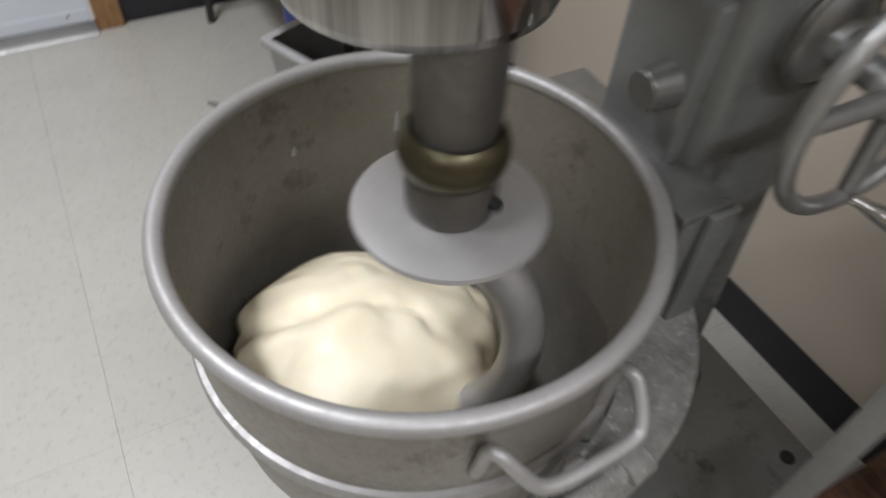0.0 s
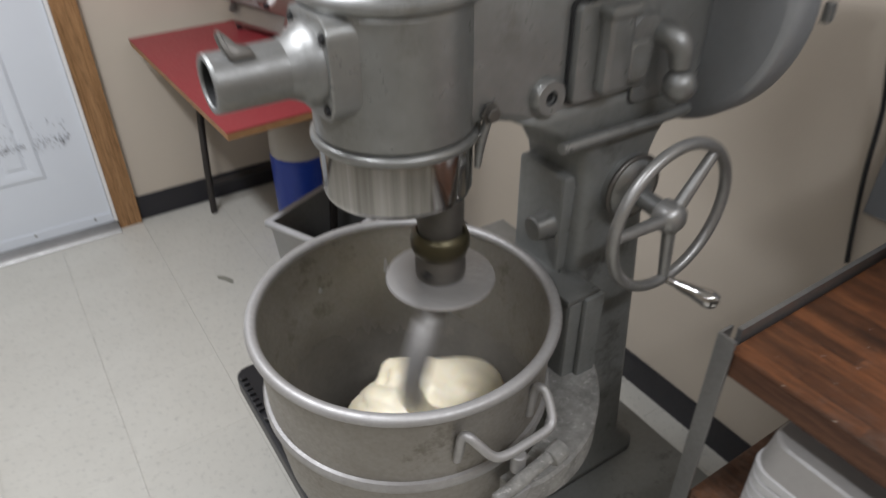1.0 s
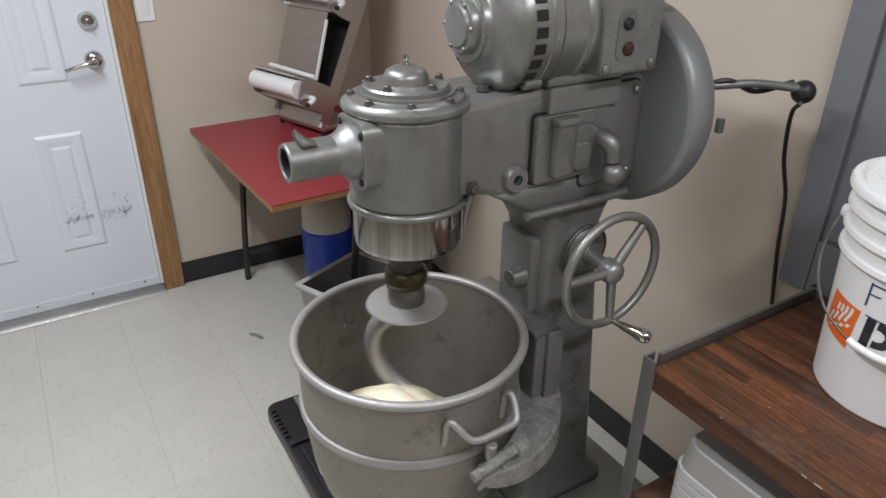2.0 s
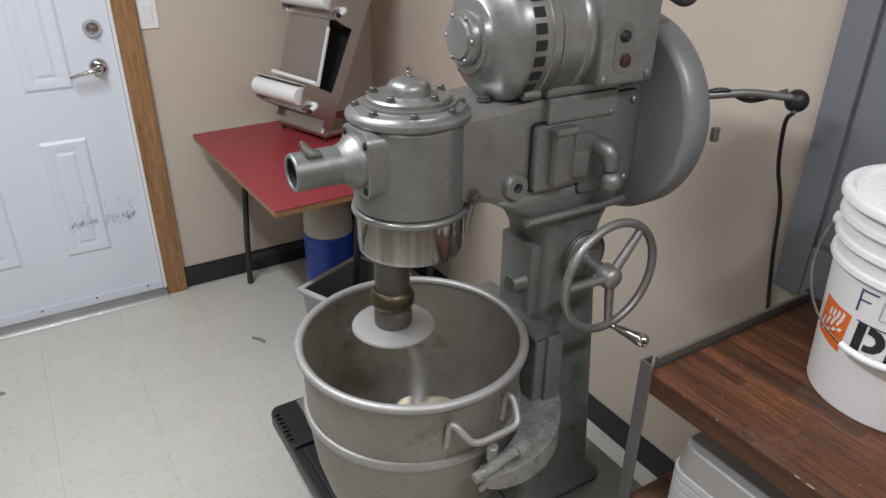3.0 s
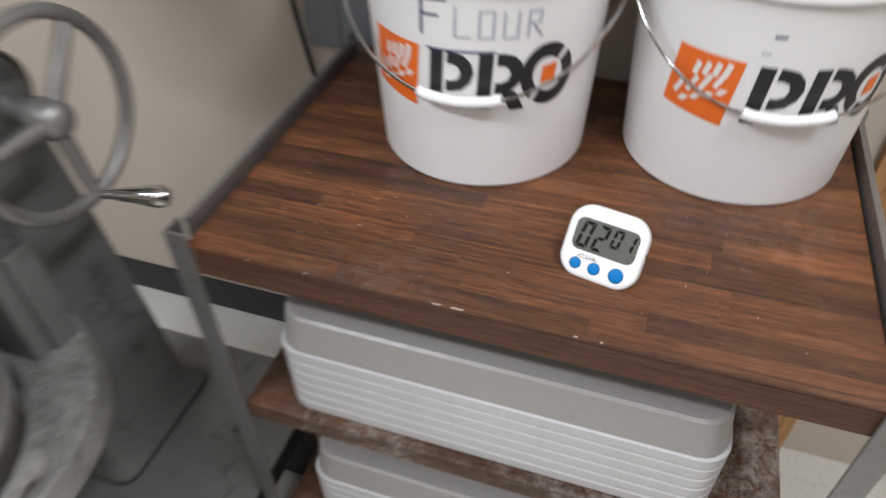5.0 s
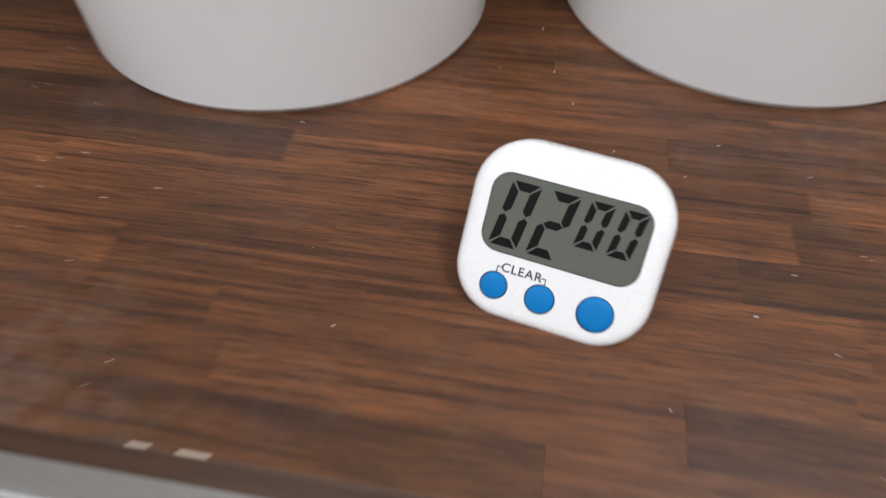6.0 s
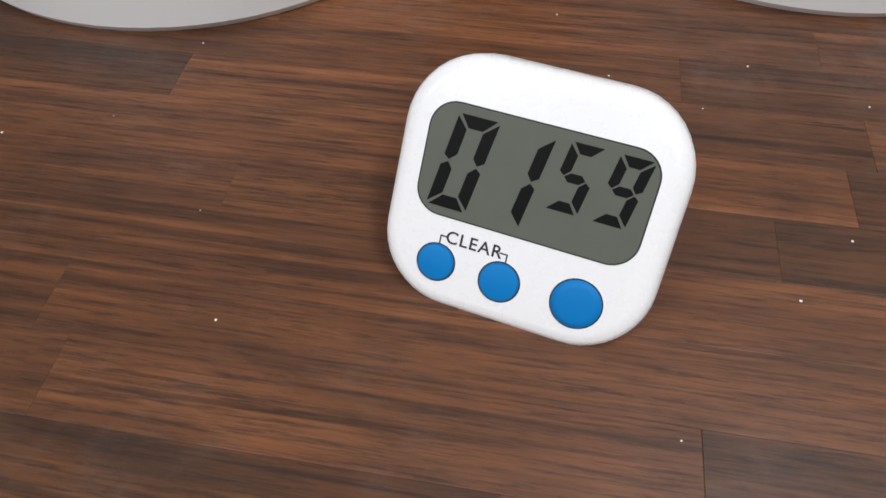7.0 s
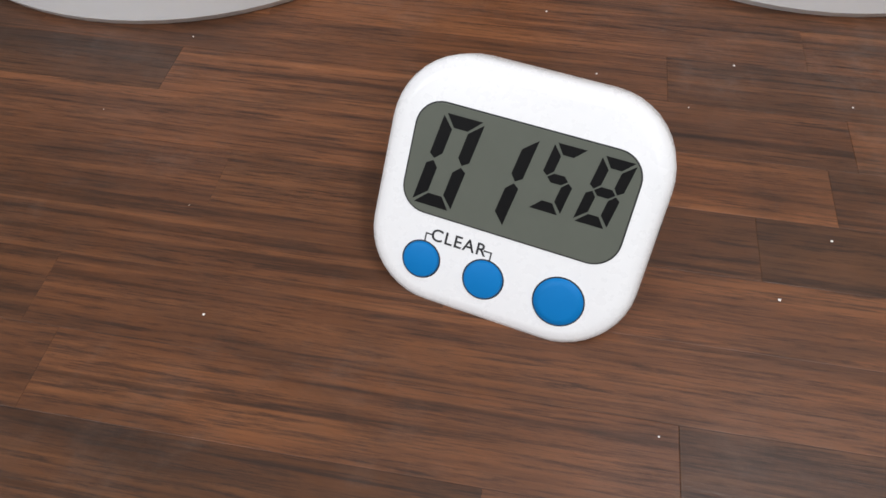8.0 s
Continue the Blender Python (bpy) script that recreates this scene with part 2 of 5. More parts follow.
def vinyl_tile():
    """Off-white composition tile with grey flecks, a slightly different tone on each tile."""
    m, nt, b = nodes_of("vinyl_tile", 0.34)
    vec = nt.nodes.new("ShaderNodeNewGeometry").outputs["Position"]
    info = nt.nodes.new("ShaderNodeObjectInfo")
    big, flecks = noise_of(nt, vec, 9.0, 6, 0.7), noise_of(nt, vec, 55.0, 5, 0.75)
    col = mix(nt, ramp(nt, big, [(0.35, (0, 0, 0)), (0.75, (0.6, 0.6, 0.6))]), (0.60, 0.585, 0.525), (0.53, 0.515, 0.46))
    col = mix(nt, ramp(nt, flecks, [(0.54, (0, 0, 0)), (0.68, (0.55, 0.55, 0.55))]), col, (0.36, 0.35, 0.32))
    col = mix(nt, 1.0, col, ramp(nt, info.outputs["Random"], [(0, (0.985, 0.985, 0.985)), (1, (1.01, 1.01, 1.01))]), "MULTIPLY")
    nt.links.new(col, b.inputs["Base Color"])
    nt.links.new(ramp(nt, big, [(0.3, (0.28,) * 3), (0.7, (0.45,) * 3)]), b.inputs["Roughness"])
    bump(nt, b, flecks, 0.04, 0.001)
    return m


BUCKET = bucket_plastic()
DOUGH = dough_skin()
TILE = vinyl_tile()

# ---- shape builders ----
def V(*a):
    return Vector(a)


def smooth(bm, angle=40):
    for f in bm.faces:
        f.smooth = True
    for e in bm.edges:
        if len(e.link_faces) == 2:
            turn, sizes = e.calc_face_angle(0), sorted(f.calc_area() for f in e.link_faces)
            if turn > radians(angle) or (angle < 90 and turn > 0.2 and sizes[1] > 6 * sizes[0]):
                e.smooth = False
    return bm


def box(x0, x1, y0, y1, z0, z1, bevel=0.003, bm=None):
    own = bmesh.new()
    bmesh.ops.create_cube(own, size=1, matrix=Matrix.Translation(((x0 + x1) / 2, (y0 + y1) / 2, (z0 + z1) / 2)) @ Matrix.Diagonal((abs(x1 - x0), abs(y1 - y0), abs(z1 - z0), 1)))
    if bevel:
        bmesh.ops.bevel(own, geom=list(own.edges), offset=bevel, segments=2, affect="EDGES", profile=0.6)
    return merge(bm, own)


def merge(bm, own):
    if bm is None:
        return own
    data = bpy.data.meshes.new("scrap")
    own.to_mesh(data)
    own.free()
    bm.from_mesh(data)
    bpy.data.meshes.remove(data)
    return bm


def turned(profile, steps=48, m=None, bm=None, close=False):
    """A body of revolution round z from (radius, height) pairs."""
    own = bmesh.new()
    rings = []
    for r, z in profile:
        if r < 1e-6:
            rings.append([own.verts.new((0, 0, z))])
        else:
            rings.append([own.verts.new((r * math.cos(2 * math.pi * i / steps), r * math.sin(2 * math.pi * i / steps), z)) for i in range(steps)])
    pairs = list(zip(rings, rings[1:])) + ([(rings[-1], rings[0])] if close else [])
    for a, b in pairs:
        for i in range(steps):
            j = (i + 1) % steps
            q = [a[i % len(a)], a[j % len(a)], b[j % len(b)], b[i % len(b)]]
            q = list(dict.fromkeys(q))
            if len(q) > 2:
                own.faces.new(q)
    bmesh.ops.recalc_face_normals(own, faces=own.faces)
    if m is not None:
        own.transform(m)
    return merge(bm, own)


def rod(a, b, r, r2=None, steps=20, bm=None, edge=0.0015):
    """A round bar from a to b with softened ends."""
    a, b = Vector(a), Vector(b)
    n = (b - a).length
    r2 = r if r2 is None else r2
    e = min(edge, r * 0.5, n * 0.3)
    m = Matrix.Translation(a) @ (b - a).to_track_quat("Z", "Y").to_matrix().to_4x4()
    return turned([(0, 0), (r - e, 0), (r, e), (r2, n - e), (r2 - e, n), (0, n)], steps, m, bm)


def curve_through(points, n):
    """Points along a smooth line through the given ones."""
    p = [Vector(q) for q in points]
    p = [2 * p[0] - p[1]] + p + [2 * p[-1] - p[-2]]
    out = []
    for i in range(1, len(p) - 2):
        for k in range(n):
            t = k / n
            a, b, c, d = p[i - 1:i + 3]
            out.append(0.5 * (2 * b + (c - a) * t + (2 * a - 5 * b + 4 * c - d) * t * t + (3 * b - a - 3 * c + d) * t ** 3))
    return out + [p[-2]]


def tube(points, radius, n=6, steps=12, bm=None, closed=False, flat=1.0):
    """A tube along a smooth line; radius is one number or one for each given point."""
    own = bmesh.new()
    line = curve_through(points, n)
    if isinstance(radius, (int, float)):
        radii = [radius] * len(line)
    else:
        radii = []
        for a, b in zip(radius, radius[1:]):
            radii += [a + (b - a) * k / n for k in range(n)]
        radii.append(radius[-1])
    up, rings = Vector((0, 0, 1)), []
    for i, q in enumerate(line):
        d = (line[min(i + 1, len(line) - 1)] - line[max(i - 1, 0)]).normalized()
        side = d.cross(up)
        if side.length < 1e-3:
            side = d.cross(Vector((0.3, 1, 0)))
        side.normalize()
        up = side.cross(d).normalized()
        rings.append([own.verts.new(q + radii[i] * (math.cos(2 * math.pi * k / steps) * side + flat * math.sin(2 * math.pi * k / steps) * up)) for k in range(steps)])
    for a, b in zip(rings, rings[1:]):
        for k in range(steps):
            own.faces.new((a[k], a[(k + 1) % steps], b[(k + 1) % steps], b[k]))
    own.faces.new(rings[0][::-1]), own.faces.new(rings[-1])
    bmesh.ops.recalc_face_normals(own, faces=own.faces)
    return merge(bm, own)


def ring(r, minor, z=0.0, m=None, steps=64, sides=12, bm=None):
    return turned([(r + minor * math.cos(2 * math.pi * k / sides), z + minor * math.sin(2 * math.pi * k / sides)) for k in range(sides)], steps, m, bm, True)


def slab(outline, z0, z1, bevel=0.002, m=None, bm=None):
    """A flat plate: an outline in x and y, from z0 to z1, with softened edges."""
    own = bmesh.new()
    f = own.faces.new([own.verts.new((x, y, z0)) for x, y in outline])
    up = bmesh.ops.extrude_face_region(own, geom=[f])
    bmesh.ops.translate(own, verts=[v for v in up["geom"] if isinstance(v, bmesh.types.BMVert)], vec=(0, 0, z1 - z0))
    bmesh.ops.recalc_face_normals(own, faces=own.faces)
    if bevel:
        bmesh.ops.bevel(own, geom=[e for e in own.edges if e.calc_face_angle(0) > 0.6], offset=bevel, segments=2, affect="EDGES", profile=0.6)
    if m is not None:
        own.transform(m)
    return merge(bm, own)


def rounded(x0, x1, y0, y1, r, n=6):
    """The outline of a rectangle with round corners."""
    out = []
    for cx, cy, a in ((x1 - r, y1 - r, 0), (x0 + r, y1 - r, 90), (x0 + r, y0 + r, 180), (x1 - r, y0 + r, 270)):
        for k in range(n + 1):
            t = radians(a + 90 * k / n)
            out.append((cx + r * math.cos(t), cy + r * math.sin(t)))
    return out


TO_Y = Matrix(((1, 0, 0, 0), (0, 0, -1, 0), (0, 1, 0, 0), (0, 0, 0, 1)))  # x stays, y goes up, the plate faces -y
TO_X = Matrix(((0, 0, -1, 0), (-1, 0, 0, 0), (0, 1, 0, 0), (0, 0, 0, 1)))  # the plate faces -x


def part(name, bm, material, parent=None, label="", angle=40):
    smooth(bm, angle)
    data = bpy.data.meshes.new(name)
    bm.to_mesh(data)
    bm.free()
    data.materials.append(material)
    ob = new(name, data)
    if parent:
        ob.parent = parent
    if label:
        ob["label"] = label
    return ob


def thing(name, label, category, at=(0, 0, 0), group="", kind="", m=None):
    ob = new(name)
    ob.empty_display_size = 0.05
    ob.matrix_basis = m if m is not None else Matrix.Translation(at)
    return tagged(ob, label, category, group, kind)


def bolt(parent, at, axis, r=0.006, h=0.005, material=None, name="bolt"):
    m = Matrix.Translation(at) @ Vector(axis).to_track_quat("Z", "Y").to_matrix().to_4x4()
    bm = turned([(0, 0), (r * 1.35, 0), (r * 1.35, h * 0.25), (r, h * 0.3), (r, h * 0.9), (r * 0.85, h), (0, h)], 6 if material is None else 14, m)
    return part(name, bm, material or SHAFT, parent, "", 25)


def screw(parent, at, axis, r=0.006, h=0.003):
    m = Matrix.Translation(at) @ Vector(axis).to_track_quat("Z", "Y").to_matrix().to_4x4()
    bm = turned([(0, -0.001), (r, -0.001), (r, h * 0.4), (r * 0.6, h), (0, h)], 14, m)
    return part("screw", bm, CAST, parent)


# ---- the room ----
WALL_X = -0.085
ROOM_X, ROOM_Y, ROOM_Z = -4.6, -5.2, 2.5


def room():
    tagged(part("wall_north", box(-4.6, -2.06, 0, 0.12, 0, ROOM_Z, 0), PAINT_WALL), "beige painted wall with a white door", "wall", kind="structure")
    tagged(part("wall_north", box(-1.09, 0.1, 0, 0.12, 0, ROOM_Z, 0), PAINT_WALL), "beige painted wall beside the white door", "wall", kind="structure")
    tagged(part("wall_north", box(-2.06, -1.09, 0, 0.12, 2.1, ROOM_Z, 0), PAINT_WALL), "beige painted wall over the white door", "wall", kind="structure")
    tagged(part("wall_east", box(WALL_X, WALL_X + 0.12, ROOM_Y, 0, 0, ROOM_Z, 0), PAINT_WALL), "beige painted wall behind the mixer", "wall", kind="structure")
    tagged(part("wall_south", box(ROOM_X, WALL_X, ROOM_Y - 0.12, ROOM_Y, 0, ROOM_Z, 0), PAINT_WALL), "plain beige wall closing the room", "wall", kind="structure")
    tagged(part("wall_west", box(ROOM_X - 0.12, ROOM_X, ROOM_Y, 0.12, 0, ROOM_Z, 0), PAINT_WALL), "plain beige wall closing the room", "wall", kind="structure")
    tagged(part("ceiling", box(ROOM_X, 0.1, ROOM_Y, 0.12, ROOM_Z, ROOM_Z + 0.1, 0), CEILING_PAINT), "plain white ceiling", "ceiling", kind="structure")
    for n, b in (("baseboard", box(-1.07, WALL_X, -0.006, 0, 0, 0.102, 0.002)), ("baseboard", box(-4.6, -2.10, -0.006, 0, 0, 0.102, 0.002)), ("baseboard", box(WALL_X - 0.006, WALL_X, -3.0, -0.006, 0, 0.102, 0.002))):
        tagged(part(n, b, BASE_VINYL), "black vinyl cove baseboard", "baseboard", kind="structure")
    # Housings out of view over the lamps, the third over the added fill lamp.
    for x, y, sx, sy in ((-1.70, -1.52, 0.3, 1.3), (-2.45, -3.1, 0.3, 1.3), (-0.95, -3.35, 1.3, 0.3)):
        f = thing("ceiling_light", "white fluorescent ceiling light fixture, out of view", "ceiling light", (x, y, ROOM_Z), "ceiling lights")
        part("housing", box(-sx / 2, sx / 2, -sy / 2, sy / 2, -0.06, -0.001, 0.006), WHITE_PLASTIC, f)


def door():
    d = thing("door_1", "white six-panel steel door, closed, with scuffs", "door", (0, 0, 0), kind="structure")
    x0, x1 = -2.0, -1.168
    part("door_leaf", box(x0, x1, 0.0, 0.04, 0.03, 2.05, 0.002), DOOR_PAINT, d)
    for xa, xb in ((-1.505, -1.335), (-1.835, -1.665)):
        for za, zb in ((0.27, 0.76), (0.95, 1.58), (1.70, 1.90)):
            bm = bmesh.new()
            steps = ((0, 0.0005), (0.012, -0.007), (0.022, -0.007), (0.05, 0.0005), (0.062, -0.004))
            loops = [[bm.verts.new((x, y, z)) for x, z in ((xa + i, za + i), (xb - i, za + i), (xb - i, zb - i), (xa + i, zb - i))] for i, y in steps]
            for a, b in zip(loops, loops[1:]):
                for k in range(4):
                    bm.faces.new((a[k], a[(k + 1) % 4], b[(k + 1) % 4], b[k]))
            bm.faces.new(loops[-1])
            bmesh.ops.recalc_face_normals(bm, faces=bm.faces)
            part("door_panel", bm, DOOR_PAINT, d, "", 15)
    part("door_stop", box(x1 + 0.001, x1 + 0.014, -0.014, 0.04, 0.03, 2.06, 0.002), WHITE_PLASTIC, d)
    part("jamb", box(-1.154, -1.071, -0.03, 0.05, 0.0, 2.09, 0.003), JAMB_WOOD, d, "varnished wooden jamb")
    part("jamb", box(-2.097, -2.014, -0.03, 0.05, 0.0, 2.09, 0.003), JAMB_WOOD, d, "varnished wooden jamb")
    part("head_jamb", box(-2.097, -1.071, -0.031, 0.05, 2.091, 2.17, 0.003), JAMB_WOOD, d)
    part("threshold", slab([(0.0, 0.0), (-0.06, 0.0), (-0.055, 0.008), (-0.01, 0.028), (0.0, 0.028)], -2.012, -1.156, 0.001, Matrix(((0, 0, 1, 0), (1, 0, 0, 0), (0, 1, 0, 0), (0, 0, 0, 1)))), ANGLE, d, "dull aluminium threshold")
    for k in range(4):
        screw(d, (-1.23 - 0.21 * k, -0.004, 0.055), (0, -1, 0), 0.005, 0.002)
    part("sweep", box(x0, x1, -0.004, 0.0, 0.028, 0.068, 0.001), DOOR_PAINT, d)
    front = Matrix.Translation((-1.233, 0, 1.164)) @ TO_Y
    part("deadbolt", turned([(0, 0.03), (0.012, 0.03), (0.016, 0.026), (0.03, 0.014), (0.033, 0.004), (0.033, -0.001), (0, -0.001)], 32, front), CHROME, d, "brushed nickel deadbolt")
    part("deadbolt_turn", box(-1.238, -1.228, -0.042, -0.028, 1.152, 1.176, 0.003), CHROME, d)
    front = Matrix.Translation((-1.238, 0, 1.022)) @ TO_Y
    part("door_rose", turned([(0, 0.02), (0.02, 0.02), (0.031, 0.012), (0.034, 0.0), (0, -0.001)], 32, front), CHROME, d)
    part("door_handle", tube([(-1.238, -0.018, 1.022), (-1.24, -0.05, 1.022), (-1.262, -0.058, 1.019), (-1.30, -0.056, 1.012), (-1.345, -0.05, 1.0)], [0.011, 0.011, 0.010, 0.008, 0.007], 5, 12), CHROME, d, "brushed nickel lever handle")
    rnd = random.Random(4)
    bm = bmesh.new()
    for k in range(190):
        x, z = rnd.uniform(-1.47, -1.22), 0.405 + rnd.gauss(0, 0.010) + (rnd.uniform(0.02, 0.07) if rnd.random() < 0.12 else 0)
        w, h = rnd.uniform(0.0006, 0.0025), rnd.uniform(0.001, 0.006)
        a = rnd.uniform(-0.5, 0.5)
        bm.faces.new([bm.verts.new((x + px * w + a * pz * h, -0.0048, z + pz * h)) for px, pz in ((-1, -1), (0.4, -1.2), (1, 0.9), (-0.5, 1))])
    part("scuff", bm, surface("scuff_rubber", (0.34, 0.35, 0.37), (0.6, 0.62, 0.65), 0.6, fine=300, coarse=80), d, "grey scuff marks")
    s = thing("light_switch", "white plastic light switch on the beige wall", "light switch", (-1.03, 0, 1.205))
    part("plate", slab(rounded(-0.036, 0.036, -0.058, 0.058, 0.005), -0.001, 0.006, 0.0015, TO_Y), WHITE_PLASTIC, s)
    part("rocker", slab(rounded(-0.016, 0.016, -0.033, 0.033, 0.002), 0.005, 0.010, 0.001, TO_Y @ pose(0, 0, 0, 4)), WHITE_PLASTIC, s)


def corner_strip():
    # wooden casing of an opening further along the east wall
    t = tagged(part("trim_1", box(WALL_X - 0.02, WALL_X, -3.16, -3.08, 0, 2.1, 0.003), JAMB_WOOD), "varnished wooden casing on the beige wall", "trim", kind="structure")
    return t


# ---- red table with the sheeter, jugs and tub ----
def red_table():
    t = thing("folding_table", "folding table with a red laminate top and black tube legs", "table", m=pose(-0.954, -0.091, 0, 0, 0, 1.9))
    w, d, z = 0.84, 0.917, 0.735
    part("tabletop", box(0, w, -d, 0, z - 0.004, z, 0.0015), RED_TOP, t, "red laminate top")
    part("edge_band", box(0.001, w - 0.001, -d + 0.001, -0.001, z - 0.024, z - 0.0045, 0.002), PLY_EDGE, t, "worn wooden edge")
    for y, legs in ((-0.030, (0.165, 0.69)), (-0.74, (0.352, 0.69))):
        for x in legs:
            part("leg", tube([(x + 0.03, y, z - 0.026), (x + 0.024, y, 0.60), (x - 0.006, y, 0.25), (x - 0.018, y, 0.03), (x - 0.018, y, 0.003)], 0.0135, 4, 12), BLACK_TUBE, t)
        part("crossbar", rod((legs[0] - 0.002, y, 0.13), (legs[1] - 0.030, y, 0.13), 0.011), BLACK_TUBE, t)
        part("brace", rod((0.52, y, 0.13), (0.52, y + (-0.22 if y > -0.4 else 0.22), 0.709), 0.009), BLACK_TUBE, t)


def sheeter():
    """Two-roller dough sheeter: a slanting back plate that carries an upper and a lower roller box with a chute between."""
    s = thing("dough_sheeter", "stainless steel dough sheeter with white rollers on the red table", "dough sheeter", m=pose(-0.616, -0.186, 0.735, 0, 0, 17.7))
    w = -0.293
    # slanting frame: x forward off the plate, z up along it, y across
    lean = Matrix(((-0.886, 0, 0.463, 0.006), (0, 1, 0, 0), (0.463, 0, 0.886, 0.0), (0, 0, 0, 1)))

    def at(bm):
        bm.transform(lean)
        bmesh.ops.recalc_face_normals(bm, faces=bm.faces)
        return bm
    across = Matrix(((1, 0, 0, 0), (0, 0, 1, 0), (0, 1, 0, 0), (0, 0, 0, 1)))
    part("back_plate", at(box(-0.005, 0.001, w, 0, 0.03, 0.72, 0.001)), STEEL, s, "brushed steel back plate")
    for y in (w, -0.005):
        part("side_flange", at(box(0.0015, 0.045, y, y + 0.005, 0.05, 0.72, 0.001)), STEEL, s)
    part("front_panel", at(box(0.0015, 0.022, w + 0.006, -0.006, 0.028, 0.083, 0.002)), STEEL, s)
    part("base", box(0.004, 0.19, w, 0, 0.018, 0.036, 0.003), STEEL, s)
    part("chute", at(slab([(0.086, 0.185), (0.090, 0.185), (0.128, 0.455), (0.124, 0.455)], w + 0.045, -0.006, 0.001, across)), STEEL, s, "brushed steel infeed chute")
    part("chute_edge", at(slab([(0.084, 0.195), (0.094, 0.195), (0.130, 0.42), (0.120, 0.42)], w + 0.036, w + 0.0445, 0.001, across)), WHITE_PLASTIC, s, "white plastic strip")
    # Black sheet paints the shade of the slot behind the chute.
    part("slot_shade", at(box(0.0015, 0.006, w + 0.006, -0.006, 0.20, 0.45, 0.001)), DARK, s)
    for z0, z1, tip in ((0.082, 0.188, 0.0), (0.445, 0.565, 0.004)):
        outline = [(0.020, z0), (0.10, z0 - 0.001), (0.165, z0 + 0.006), (0.176, z0 + 0.02), (0.188, z1 - 0.03), (0.180, z1 - 0.008), (0.165, z1), (0.022, z1)]
        for y in (w, -0.006):
            part("roller_cheek", at(slab(outline, y - 0.003, y + 0.003, 0.001, across)), STEEL, s, "steel cheek plate")
        part("box_cover", at(box(0.0465, 0.14, w + 0.004, -0.010, z0 + 0.002, z1 - 0.002, 0.004)), STEEL, s)
        mid = (z0 + z1) / 2
        part("roller", at(rod((0.178, w + 0.010, mid), (0.178, -0.016, mid), 0.036, None, 28)), WHITE_PLASTIC, s, "white plastic roller")
        part("roller_guard", at(box(0.150, 0.222, w + 0.006, -0.012, mid + 0.037, mid + 0.042, 0.002)), MILKY, s, "milky plastic guard")
        part("guide_rod", at(rod((0.138, w - 0.002, z1 + 0.011), (0.120, 0.002, z1 + 0.02), 0.009, None, 16)), WHITE_PLASTIC, s, "white plastic guide rod")
        part("gap_lever", at(tube([(0.125, w - 0.002, mid - 0.012), (0.128, w - 0.022, mid - 0.014), (0.138, w - 0.030, mid - 0.026), (0.150, w - 0.030, mid - 0.038)], [0.010, 0.011, 0.010, 0.009], 4, 10)), WHITE_PLASTIC, s, "white gap lever")
        part("lever_tip", at(turned([(0, -0.009), (0.008, -0.007), (0.011, 0), (0.008, 0.007), (0, 0.009)], 14, Matrix.Translation((0.155, w - 0.030, mid - 0.043)))), RUBBER, s, "black lever tip")
    part("sticker", at(box(0.010, 0.0235, w + 0.010, w + 0.022, 0.030, 0.050, 0)), WHITE_PLASTIC, s)
    for y in (-0.015, w + 0.015):
        for x in (0.014, 0.17):
            part("foot", rod((x, y, 0.0), (x, y, 0.0175), 0.009), RUBBER, s)


def under_table():
    for i, (x, y) in enumerate(((-0.553, -0.50), (-0.330, -0.55))):
        j = thing("water_jug", "tall plastic jug with a blue wrap under the table", "jug", (x, y, 0), "jugs under the table")
        part("wrap", turned([(0, 0.002), (0.095, 0.002), (0.104, 0.012), (0.104, 0.365), (0.1, 0.375), (0, 0.375)], 40), BLUE_JUG, j, "blue wrap")
        part("shoulder", turned([(0.1, 0.376), (0.101, 0.40), (0.098, 0.45), (0.08, 0.51), (0.045, 0.54), (0.03, 0.545), (0.03, 0.565), (0, 0.565)], 40), MILKY, j, "milky plastic shoulder")
        part("cap", turned([(0, 0.567), (0.034, 0.567), (0.034, 0.593), (0.03, 0.597), (0, 0.597)], 24), WHITE_PLASTIC, j)
    b = thing("plastic_tub", "open grey plastic tub on the floor", "tub", m=pose(-0.60, -0.86, 0, 0, 0, 24))
    bm = bmesh.new()
    def wall_ring(hx, hy, z):
        return [bm.verts.new((sx * hx, sy * hy, z)) for sx, sy in ((-1, -1), (1, -1), (1, 1), (-1, 1))]
    loops = [wall_ring(0.135, 0.105, 0.0), wall_ring(0.155, 0.125, 0.30), wall_ring(0.168, 0.138, 0.302), wall_ring(0.168, 0.138, 0.322), wall_ring(0.158, 0.128, 0.324), wall_ring(0.150, 0.120, 0.318)]
    bm.faces.new(loops[0][::-1])
    for a, c in zip(loops, loops[1:]):
        for k in range(4):
            bm.faces.new((a[k], a[(k + 1) % 4], c[(k + 1) % 4], c[k]))
    part("shell", bm, TUB_GREY, b, "", 30)
    bm = bmesh.new()
    loops = [wall_ring(0.1495, 0.1195, 0.3175), wall_ring(0.131, 0.101, 0.008)]
    for k in range(4):
        bm.faces.new((loops[0][k], loops[1][k], loops[1][(k + 1) % 4], loops[0][(k + 1) % 4]))
    bm.faces.new(loops[1])
    # Lining in a darker grey than the shell.
    part("lining", bm, TUB_INSIDE, b, "dark grey inside")


# ---- mixer ----
AX, AY = -0.98, -1.945
BASE_Z = 0.38
STAND_Z = 0.2665
SIZE = 1.087
PLACED = Matrix.Translation((-0.955, -1.946, 0.835)) @ Matrix.Diagonal((SIZE, SIZE, SIZE, 1)) @ Matrix.Translation((-AX, -AY, -0.903))  # of the mixer with its bowl and dough


